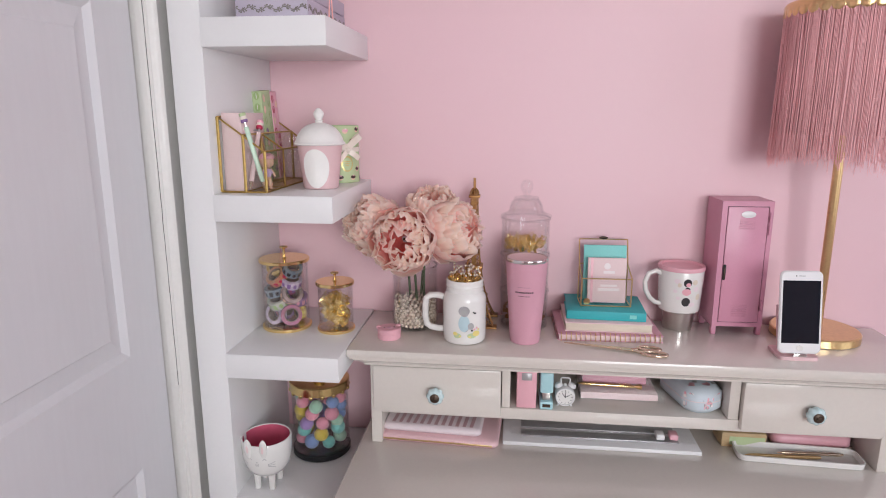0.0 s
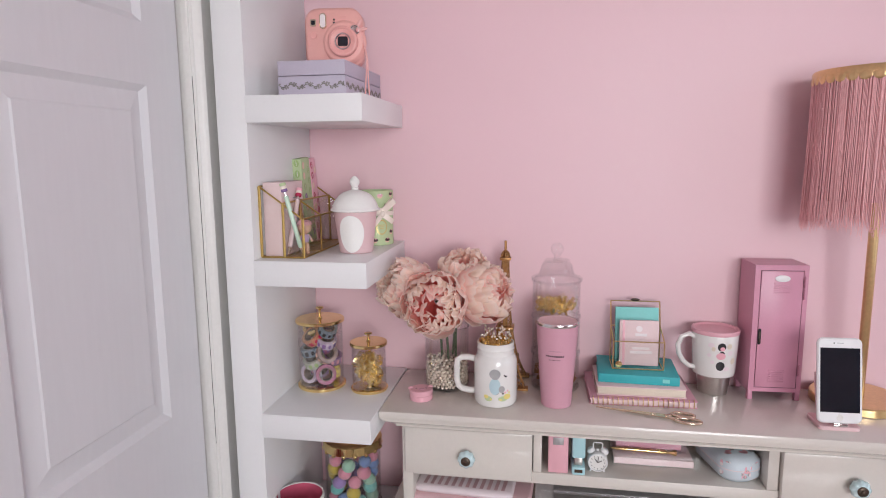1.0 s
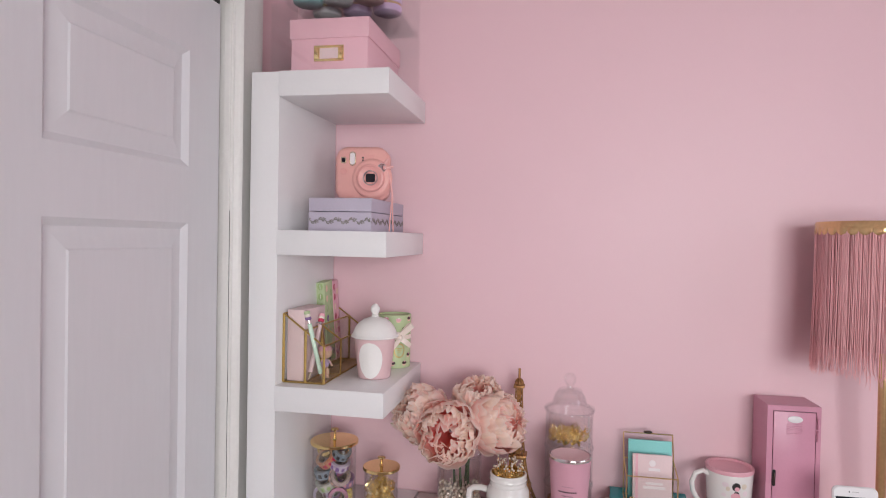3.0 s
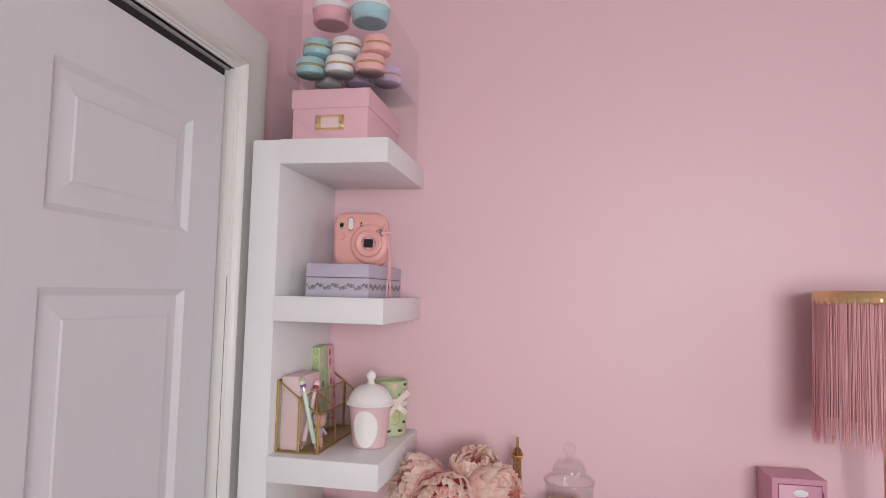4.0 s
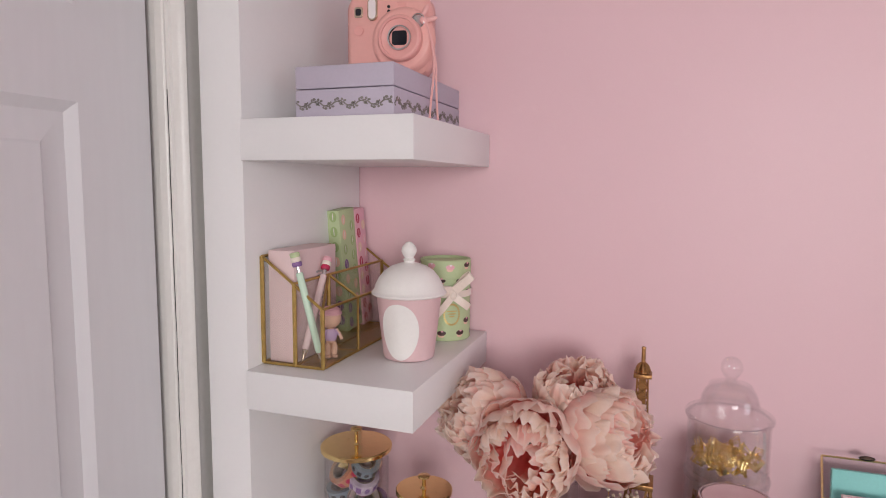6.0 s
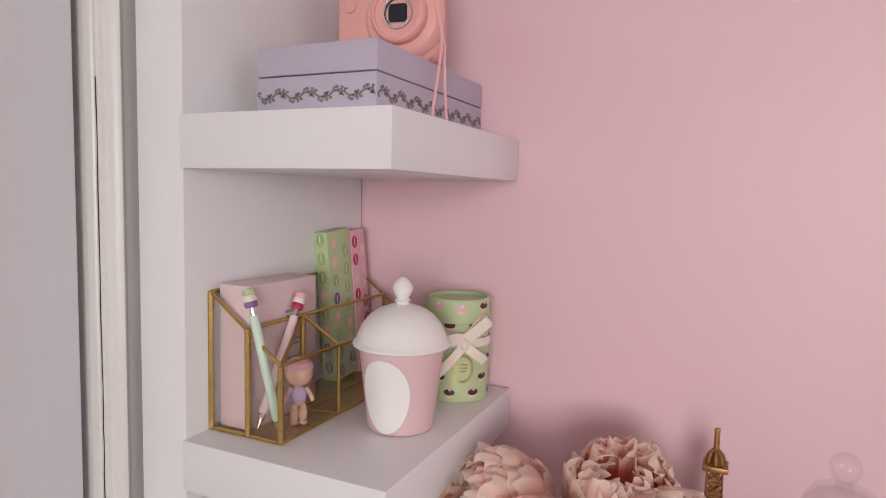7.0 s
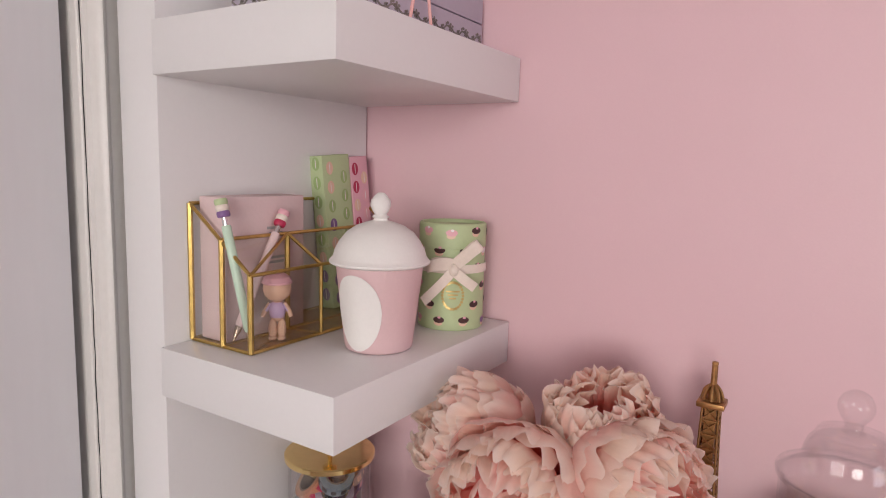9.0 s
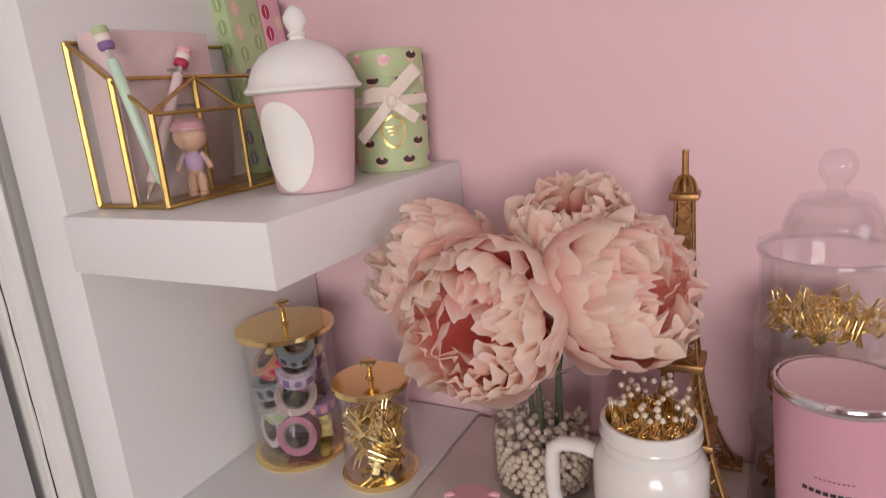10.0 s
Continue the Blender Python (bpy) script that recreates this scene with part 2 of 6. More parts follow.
STRIPE_LIGHT = material("pale_stripe_cloth", (0.78, 0.68, 0.7), 0.5, vary=0.03, grain=400, bump=0.1)
GREY_METAL = material("grey_rail", (0.48, 0.47, 0.48), 0.35, 0.6, vary=0.1)
FLORAL = material("pale_blue_floral_cloth", (0.62, 0.69, 0.74), 0.5, vary=0.04, grain=300, bump=0.1)
WOOD = material("light_wood", (0.55, 0.4, 0.22), 0.5, vary=0.15, grain=60, strands=(1, 1, 8))
PETAL = petal_material("blush_petal", (1.0, 0.29, 0.26), (1.0, 0.63, 0.57), (1.0, 0.84, 0.72))
FELTS = [material("felt_" + nm, c, 0.95, vary=0.12, grain=500, bump=0.6, sheen=0.4) for nm, c in (
    ("turquoise", (0.2, 0.55, 0.5)), ("lavender", (0.38, 0.26, 0.55)), ("blue", (0.22, 0.32, 0.58)), ("yellow", (0.62, 0.48, 0.07)),
    ("pink", (0.72, 0.3, 0.38)), ("mint", (0.36, 0.6, 0.45)))]
TAPES = [material("tape_" + nm, tuple(0.5 * q for q in c), 0.5, vary=0.25, grain=70, bump=0.05, alt=a) for nm, c, a in (
    ("cream_orange", (0.75, 0.62, 0.42), (0.6, 0.2, 0.1)), ("lilac", (0.5, 0.36, 0.55), (0.75, 0.65, 0.75)), ("blue_white", (0.6, 0.68, 0.72), (0.15, 0.2, 0.25)),
    ("grey_floral", (0.35, 0.3, 0.28), (0.6, 0.45, 0.42)), ("mint", (0.42, 0.55, 0.38), (0.65, 0.6, 0.55)), ("purple", (0.25, 0.12, 0.32), (0.45, 0.3, 0.5)),
    ("rose", (0.62, 0.3, 0.36), (0.45, 0.12, 0.25)), ("orange", (0.7, 0.42, 0.12), (0.75, 0.6, 0.3)))]


# ---- builders ----
def thing(name, m, label, category, group="", kind=""):
    e = new(name)
    e.empty_display_size = 0.02
    e.matrix_basis = m
    return tagged(e, label, category, group, kind)


def part(name, bm, mat, parent=None, label="", sharp=35, shadow=True):
    me = bpy.data.meshes.new(name)
    bmesh.ops.recalc_face_normals(bm, faces=bm.faces)
    bm.to_mesh(me)
    bm.free()
    for mm in (mat if isinstance(mat, (list, tuple)) else [mat]):
        me.materials.append(mm)
    me.shade_smooth()
    me.set_sharp_from_angle(angle=radians(sharp))
    ob = new(name, me)
    if parent is not None:
        ob.parent = parent
    ob.visible_shadow = shadow
    return tagged(ob, label)


def box(bm, lo, hi, bevel=0.0, seg=2, m=None):
    """A box from corner to corner, with rounded edges, added to bm."""
    sub = bmesh.new()
    bmesh.ops.create_cube(sub, size=1)
    for v in sub.verts:
        v.co = Vector([lo[i] + (v.co[i] + 0.5) * (hi[i] - lo[i]) for i in range(3)])
    if bevel:
        bmesh.ops.bevel(sub, geom=sub.edges[:], offset=bevel, segments=seg, profile=0.5, affect="EDGES")
    return join(bm, sub, m)


def join(bm, sub, m=None, index=None):
    if m is not None:
        sub.transform(m)
    made = [bm.verts.new(v.co) for v in sub.verts]
    sub.verts.index_update()
    for f in sub.faces:
        g = bm.faces.new([made[v.index] for v in f.verts])
        g.material_index = f.material_index if index is None else index
    sub.free()
    return bm


def rbox(lo, hi, bevel=0.001, seg=2, m=None):
    return box(bmesh.new(), lo, hi, bevel, seg, m)


def slab(w, d, h, corner, edge=0.001, seg=5, z=0.0):
    """A plate with round corners seen from above, standing on z."""
    bm = bmesh.new()
    ring = []
    for cx, cy, a in ((1, 1, 0), (-1, 1, 90), (-1, -1, 180), (1, -1, 270)):
        for k in range(seg + 1):
            t = radians(a + 90 * k / seg)
            ring.append((cx * (w / 2 - corner) + corner * math.cos(t), cy * (d / 2 - corner) + corner * math.sin(t)))
    loops = []
    for zz, inset in ((z, edge), (z + edge, 0), (z + h - edge, 0), (z + h, edge)):
        loops.append([bm.verts.new((x * (1 - 2 * inset / w), y * (1 - 2 * inset / d), zz)) for x, y in ring])
    for a, b in zip(loops, loops[1:]):
        for i in range(len(ring)):
            j = (i + 1) % len(ring)
            bm.faces.new((a[i], a[j], b[j], b[i]))
    bm.faces.new(loops[-1])
    bm.faces.new(loops[0][::-1])
    return bm


def lathe(profile, n=40, bm=None, cx=0.0, cy=0.0):
    """Turns (radius, height) pairs about the z axis; a closed or open profile."""
    bm = bm or bmesh.new()
    rows = []
    for r, z in profile:
        if r < 1e-6:
            rows.append([bm.verts.new((cx, cy, z))])
        else:
            rows.append([bm.verts.new((cx + r * math.cos(2 * math.pi * k / n), cy + r * math.sin(2 * math.pi * k / n), z)) for k in range(n)])
    for a, b in zip(rows, rows[1:]):
        for k in range(n):
            j = (k + 1) % n
            if len(a) == 1 and len(b) == 1:
                continue
            if len(a) == 1:
                bm.faces.new((a[0], b[j], b[k]))
            elif len(b) == 1:
                bm.faces.new((a[k], a[j], b[0]))
            else:
                bm.faces.new((a[k], a[j], b[j], b[k]))
    return bm


def tube(bm, pts, r, n=8, closed=False, r_end=None):
    """A round bar along points."""
    pts = [Vector(p) for p in pts]
    rings, up = [], None
    last = len(pts) - 1
    for i, p in enumerate(pts):
        a, b = pts[(i - 1) % len(pts)] if closed or i else p, pts[(i + 1) % len(pts)] if closed or i < last else p
        d = (b - a).normalized()
        if up is None:
            up = d.orthogonal().normalized()
        up = (up - d * up.dot(d)).normalized()
        side = d.cross(up)
        rr = r if r_end is None else r + (r_end - r) * i / max(1, last)
        rings.append([bm.verts.new(p + rr * (math.cos(2 * math.pi * k / n) * up + math.sin(2 * math.pi * k / n) * side)) for k in range(n)])
    pairs = list(zip(rings, rings[1:])) + ([(rings[-1], rings[0])] if closed else [])
    for a, b in pairs:
        for k in range(n):
            j = (k + 1) % n
            bm.faces.new((a[k], a[j], b[j], b[k]))
    if not closed:
        bm.faces.new(rings[0][::-1])
        bm.faces.new(rings[-1])
    return bm


def ball(bm, c, r, u=10, v=7, s=(1, 1, 1)):
    sub = bmesh.new()
    bmesh.ops.create_uvsphere(sub, u_segments=u, v_segments=v, radius=r)
    return join(bm, sub, Matrix.Translation(c) @ Matrix.Diagonal((*s, 1)))


def strip(bm, pts, width, thick, side=(0, 0, 1)):
    """A flat band of that width along points, with a thickness."""
    side = Vector(side).normalized()
    rows = []
    for i, p in enumerate(pts):
        d = (Vector(pts[min(i + 1, len(pts) - 1)]) - Vector(pts[max(i - 1, 0)])).normalized()
        nrm = d.cross(side).normalized()
        p = Vector(p)
        rows.append([bm.verts.new(p + side * width / 2 * a + nrm * thick / 2 * b) for a, b in ((1, 1), (-1, 1), (-1, -1), (1, -1))])
    for a, b in zip(rows, rows[1:]):
        for k in range(4):
            j = (k + 1) % 4
            bm.faces.new((a[k], a[j], b[j], b[k]))
    bm.faces.new(rows[0][::-1])
    bm.faces.new(rows[-1])
    return bm


def decal(bm, radius, turn, z, half_w, half_h, lift=0.0004, n=20, square=False, slope=0.0, index=0):
    """A thin print on a round wall: an ellipse or a bar at azimuth turn (degrees); slope: how the radius grows with height."""
    outer, inner = [], []
    for k in range(n):
        a = 2 * math.pi * k / n
        c, s = math.cos(a), math.sin(a)
        if square:
            q = max(abs(c), abs(s))
            c, s = c / q, s / q
        for ring, g in ((outer, 1.0), (inner, 0.5)):
            zz = z + s * half_h * g
            rr = radius + slope * (zz - z) + lift
            t = radians(turn) + c * half_w * g / radius
            ring.append(bm.verts.new((rr * math.cos(t), rr * math.sin(t), zz)))
    mid = bm.verts.new(((radius + lift) * math.cos(radians(turn)), (radius + lift) * math.sin(radians(turn)), z))
    for k in range(n):
        j = (k + 1) % n
        bm.faces.new((outer[k], outer[j], inner[j], inner[k])).material_index = index
        bm.faces.new((inner[k], inner[j], mid)).material_index = index
    return bm


def flat_ellipse(bm, c, ax, ay, rx, ry, n=14, index=0):
    """A flat printed spot at c in the plane of the unit ways ax and ay."""
    c, ax, ay = Vector(c), Vector(ax), Vector(ay)
    f = bm.faces.new([bm.verts.new(c + ax * rx * math.cos(2 * math.pi * k / n) + ay * ry * math.sin(2 * math.pi * k / n)) for k in range(n)])
    f.material_index = index
    return bm


# ---- the room ----
LEFT, BACK, RIGHT, FRONT, TOP = -0.695, 1.3885, 2.3, -2.45, 2.46


def structure(name, bm, mat, label, category):
    return tagged(part(name, bm, mat, None, label), category=category, kind="structure")


structure("floor", rbox((LEFT - 1.0, FRONT - 0.2, -0.1), (RIGHT + 0.2, BACK + 0.15, 0.0), 0), CARPET, "beige carpet over the bedroom floor", "floor")
structure("ceiling", rbox((LEFT - 1.0, FRONT - 0.2, TOP), (RIGHT + 0.2, BACK + 0.15, TOP + 0.1), 0), WHITE_WALL, "plain white ceiling", "ceiling")
structure("wall_back", rbox((LEFT - 0.15, BACK, 0.0), (RIGHT + 0.15, BACK + 0.12, TOP), 0), PINK_WALL, "smooth wall painted pale candy pink", "wall")
wall = bmesh.new()
box(wall, (LEFT - 0.12, 1.066, 0), (LEFT, BACK, TOP))
box(wall, (LEFT - 0.12, -0.06, 2.062), (LEFT, 1.066, TOP))
box(wall, (LEFT - 0.12, FRONT, 0), (LEFT, -0.06, TOP))
structure("wall_left", wall, PINK_WALL, "pale pink side wall round the closet door", "wall")
# Unseen back board; its near-black colour stands in for the closet's darkness.
structure("closet_back", rbox((LEFT - 0.9, -0.2, 0), (LEFT - 0.85, 1.2, TOP), 0), DARK, "unseen closet back, near-black in place of the closet's shade", "closet")


def wall_with_window(name, lo, hi, along, a0, a1, z0, z1, label):
    bm = bmesh.new()
    other = 1 - along

    def piece(p0, p1, q0, q1):
        l, h = [0, 0, q0], [0, 0, q1]
        l[along], h[along], l[other], h[other] = p0, p1, lo[other], hi[other]
        box(bm, l, h)
    piece(lo[along], a0, 0, TOP)
    piece(a1, hi[along], 0, TOP)
    piece(a0, a1, 0, z0)
    piece(a0, a1, z1, TOP)
    return structure(name, bm, PINK_WALL, label, "wall")


wall_with_window("wall_right", (RIGHT, FRONT), (RIGHT + 0.12, BACK), 1, -0.35, 1.05, 0.8, 2.2, "pale pink wall with a window")
wall_with_window("wall_front", (LEFT - 0.12, FRONT - 0.12), (RIGHT + 0.12, FRONT), 0, 0.25, 1.85, 0.9, 2.25, "pale pink wall with an added wide window opening")


def window(name, m, w, h, label):
    win = thing(name, m, label, "window", kind="structure")
    bm = bmesh.new()
    for a, b in (((-w / 2, -0.03, 0), (-w / 2 + 0.05, 0.03, h)), ((w / 2 - 0.05, -0.03, 0), (w / 2, 0.03, h)), ((-w / 2 + 0.05, -0.03, 0), (w / 2 - 0.05, 0.03, 0.05)),
                 ((-w / 2 + 0.05, -0.03, h - 0.05), (w / 2 - 0.05, 0.03, h)), ((-0.02, -0.025, 0.05), (0.02, 0.025, h - 0.05))):
        box(bm, a, b, 0.004)
    part("window_frame", bm, TRIM_PAINT, win)
    for s in (-1, 1):
        lo, hi = sorted((s * 0.021, s * (w / 2 - 0.051)))
        part("pane", rbox((lo, -0.003, 0.051), (hi, 0.003, h - 0.051), 0), GLASS, win, shadow=False)


window("window_1", pose(RIGHT + 0.07, 0.35, 0.8, 0, 0, 90), 1.4, 1.4, "white framed bedroom window letting in daylight")
# Unseen window behind the camera, added as the opening for the front lamp.
window("fill_window", pose(1.05, FRONT - 0.07, 0.9), 1.6, 1.35, "wide white framed window, unseen, added for light from the front")


# ---- closet door, jamb and casing ----
def panelled_leaf(width, height, panels, thick=0.035):
    """A door leaf along y (from 0 down to -width), its face towards +x at x = 0, with raised panels (y0, y1, z0, z1)."""
    bm = bmesh.new()

    def quad(y0, y1, z0, z1):
        bm.faces.new([bm.verts.new((0, y, z)) for y, z in ((y0, z0), (y1, z0), (y1, z1), (y0, z1))])
    y0, y1 = panels[0][0], panels[0][1]
    quad(-width, y0, 0, height)
    quad(y1, 0, 0, height)
    edge = 0.0
    for p in sorted(panels, key=lambda q: q[2]):
        quad(y0, y1, edge, p[2])
        edge = p[3]
        loops = []
        for inset, depth in ((0, 0), (0.006, -0.0045), (0.012, -0.0085), (0.016, -0.0085), (0.044, -0.002), (0.047, 0.0), (0.05, 0.0)):
            loops.append([bm.verts.new((depth, y, z)) for y, z in ((p[0] + inset, p[2] + inset), (p[1] - inset, p[2] + inset), (p[1] - inset, p[3] - inset), (p[0] + inset, p[3] - inset))])
        for a, b in zip(loops, loops[1:]):
            for k in range(4):
                bm.faces.new((a[k], a[(k + 1) % 4], b[(k + 1) % 4], b[k]))
        bm.faces.new(loops[-1])
    quad(y0, y1, edge, height)
    bmesh.ops.remove_doubles(bm, verts=bm.verts, dist=0.00001)
    box(bm, (-thick, -width, 0), (-0.0095, 0, height))
    for lo, hi in (((-0.0095, -width, 0), (-0.0001, -width + 0.0005, height)), ((-0.0095, -0.0005, 0), (-0.0001, 0, height)), ((-0.0095, -width + 0.0005, height - 0.0005), (-0.0001, -0.0005, height))):
        box(bm, lo, hi)
    return bm


DOOR_X, DOOR_EDGE = -0.702, 1.0455
PANELS = [(-0.427, -0.1, 0.13, 0.777), (-0.427, -0.1, 0.995, 1.592), (-0.427, -0.1, 1.695, 1.908)]
for name, y in (("door_1", DOOR_EDGE), ("door_2", DOOR_EDGE - 0.536)):
    door = thing(name, pose(DOOR_X, y, 0.006), "white painted folding closet door leaf with raised panels", "door", kind="structure")
    part("door_leaf", panelled_leaf(0.532, 2.026, PANELS), DOOR_PAINT, door, sharp=15)


def casing(d0, profile):
    """Mitred moulding round the closet opening: profile of (distance from the opening, thickness)."""
    bm = bmesh.new()
    Y, Z, X = 1.052, 2.05, LEFT
    rows = []
    for d, h in profile:
        rows.append([bm.verts.new(c) for c in ((X + h, Y + d, 0), (X + h, Y + d, Z + d), (X + h, -0.05 - d, Z + d), (X + h, -0.05 - d, 0))])
    for a, b in zip(rows, rows[1:]):
        for k in range(3):
            bm.faces.new((a[k], a[k + 1], b[k + 1], b[k]))
    return bm


structure("trim_casing", casing(0, [(0.0, 0.0), (0.0, 0.0105), (0.0015, 0.0125), (0.0035, 0.013), (0.0045, 0.0165), (0.0075, 0.0185), (0.0095, 0.024), (0.0125, 0.0315), (0.015, 0.0332), (0.018, 0.032), (0.0195, 0.031), (0.021, 0.0302), (0.06, 0.0308), (0.066, 0.031), (0.09, 0.0315), (0.1, 0.029), (0.104, 0.0)]),
          TRIM_PAINT, "cream-white moulded door casing with a cracked paint seam", "trim")
jamb = bmesh.new()
box(jamb, (LEFT - 0.115, 1.0560, 0), (LEFT + 0.0095, 1.0655, 2.049), 0.0015)
box(jamb, (LEFT - 0.115, -0.0595, 2.05), (LEFT + 0.0095, 1.0655, 2.061), 0.0015)
structure("trim_jamb", jamb, TRIM_PAINT, "cream-white painted door jamb", "trim")
# Track fills the gap over the doors; the gap's shade is its colour.
structure("trim_track", rbox((DOOR_X - 0.03, -0.04, 2.036), (DOOR_X - 0.004, 1.05, 2.0495), 0.001), DARK, "sliding track above the closet door, near-black for the gap's shade", "trim")
crack = bmesh.new()
rng = random.Random(4)
pts = [(LEFT + 0.0131 + rng.uniform(-0.0002, 0.0002), 1.0552 + rng.uniform(-0.0006, 0.0006), 0.9 + 0.022 * k) for k in range(34)]
tube(crack, pts, 0.0005, 5)
structure("trim_crack", crack, DARK, "thin dark crack in the casing paint", "trim")

# ---- wall shelf unit: an upright panel with thick shelves ----
POST_X0, POST_X1, SHELF_X1, SHELF_Y0, SHELF_Y1 = -0.648, -0.587, -0.360, 1.069, 1.385
LEVELS = [0.334, 0.649, 0.9625, 1.276, 1.589, 1.905]
unit = thing("shelf_unit", pose(0, 0, 0), "tall white laminate shelf unit with thick open shelves", "shelf unit")
bm = rbox((POST_X0, SHELF_Y0 + 0.004, 0.0), (POST_X1, SHELF_Y1, LEVELS[-1]), 0.0012)
part("upright_panel", bm, LAMINATE, unit)
for z in LEVELS:
    part("shelf", rbox((POST_X1 - 0.0005, SHELF_Y0, z - 0.05), (SHELF_X1, SHELF_Y1, z), 0.0009), LAMINATE, unit)
part("shelf", rbox((POST_X1 - 0.0005, SHELF_Y0, 0.0), (SHELF_X1, SHELF_Y1, 0.05), 0.0012), LAMINATE, unit)

# ---- desk and its hutch ----
DESK_Z, HUTCH_Z = 0.733, 0.962
desk = thing("desk", pose(0, 0, 0), "cream painted wooden writing desk with a smooth top", "desk")
part("desktop", rbox((-0.350, 0.74, DESK_Z - 0.028), (0.76, 1.386, DESK_Z), 0.006, 3), CREAM, desk)
for y in (0.775, 1.36):
    part("apron", rbox((-0.325, y, 0.6), (0.73, y + 0.02, DESK_Z - 0.0282), 0.001), CREAM, desk)
for x in (-0.335, 0.69):
    for y in (0.77, 1.33):
        part("leg", rbox((x, y, 0.0), (x + 0.05, y + 0.05, DESK_Z - 0.0284), 0.003), CREAM, desk)

FACE = 1.172
hutch = thing("desk_hutch", pose(-0.003, 0, DESK_Z, 0, 0, -0.2), "cream painted desk hutch with drawers and an open cubby", "hutch")
h = HUTCH_Z - DESK_Z


def hbox(name, lo, hi, bevel=0.0015, mat=CREAM, label="", parent=hutch):
    return part(name, rbox((lo[0], lo[1], lo[2] - DESK_Z), (hi[0], hi[1], hi[2] - DESK_Z), bevel), mat, parent, label)


hbox("top_board", (-0.3605, 1.119, 0.944), (0.762, 1.3805, HUTCH_Z), 0.005)
mold = bmesh.new()
prof = [(0.0, 0.0), (0.0, -0.004), (0.006, -0.0065), (0.006, -0.0085), (0.011, -0.011), (0.019, -0.017), (0.024, -0.0215), (0.024, -0.025), (0.034, -0.025), (0.034, 0.0)]
rows = [[mold.verts.new((-0.3545 + d, 1.376, h - 0.0182 + z)), mold.verts.new((-0.3545 + d, 1.125 + d, h - 0.0182 + z)), mold.verts.new((0.754 - d, 1.125 + d, h - 0.0182 + z)), mold.verts.new((0.754 - d, 1.376, h - 0.0182 + z))] for d, z in prof]
for a, b in zip(rows, rows[1:] + rows[:1]):
    for k in range(3):
        mold.faces.new((a[k], a[k + 1], b[k + 1], b[k]))
part("moulding", mold, CREAM, hutch)
hbox("side_panel", (-0.3235, FACE, DESK_Z), (-0.3005, 1.37, 0.9435))
hbox("side_panel", (0.6905, FACE, DESK_Z), (0.7135, 1.37, 0.9435))
hbox("top_rail", (-0.3, FACE + 0.001, 0.916), (0.69, FACE + 0.022, 0.9435))
hbox("bottom_board", (-0.3, FACE, 0.803), (0.69, 1.370, 0.8275))
hbox("divider", (-0.0475, FACE, 0.828), (-0.0305, 1.370, 0.9155))
hbox("divider", (0.401, FACE, 0.828), (0.421, 1.370, 0.9155))
hbox("back_panel", (-0.3, 1.3705, DESK_Z), (0.69, 1.376, 0.9435), 0.0005)


def melon_knob(parent, x, y, z):
    """A lobed glazed knob that points to -y."""
    bm = bmesh.new()
    n, lobes = 48, 8
    rows = []
    for r, t in ((0.006, 0.0), (0.0125, 0.004), (0.0165, 0.010), (0.0185, 0.015), (0.0175, 0.021), (0.0135, 0.025), (0.008, 0.0265)):
        rows.append([])
        for k in range(n):
            a = 2 * math.pi * k / n
            q = r * (0.88 + 0.12 * abs(math.cos(lobes / 2 * a)))
            rows[-1].append(bm.verts.new((x + q * math.cos(a), y - t, z + q * math.sin(a))))
    for a, b in zip(rows, rows[1:]):
        for k in range(n):
            bm.faces.new((a[k], a[(k + 1) % n], b[(k + 1) % n], b[k]))
    knob = part("knob", bm, PALE_BLUE, parent, "pale blue glazed lobed knob", sharp=60)
    turn = pose(x, y, z, 90)
    cap = lathe([(0.0095, 0.0262), (0.0098, 0.0275), (0.008, 0.029), (0.004, 0.0295), (0.0038, 0.0315), (0.0, 0.0325)], 24)
    cap.transform(turn)
    part("knob_screw", cap, DARK_METAL, knob, "dark bronze screw cap")
    rose = lathe([(0.0095, 0.0), (0.0095, 0.002), (0.006, 0.003)], 24)
    rose.transform(turn)
    part("knob_collar", rose, DARK_METAL, knob, "dark bronze collar")


for x0, x1 in ((-0.3155, -0.0495), (0.4235, 0.688)):
    drawer = part("drawer", rbox((x0, FACE - 0.012, 0.811 - DESK_Z), (x1, 1.36, 0.913 - DESK_Z), 0.003, 2), CREAM, hutch)
    melon_knob(drawer, (x0 + x1) / 2 + (0.0 if x0 < 0 else -0.004), FACE - 0.012, 0.859 - DESK_Z)


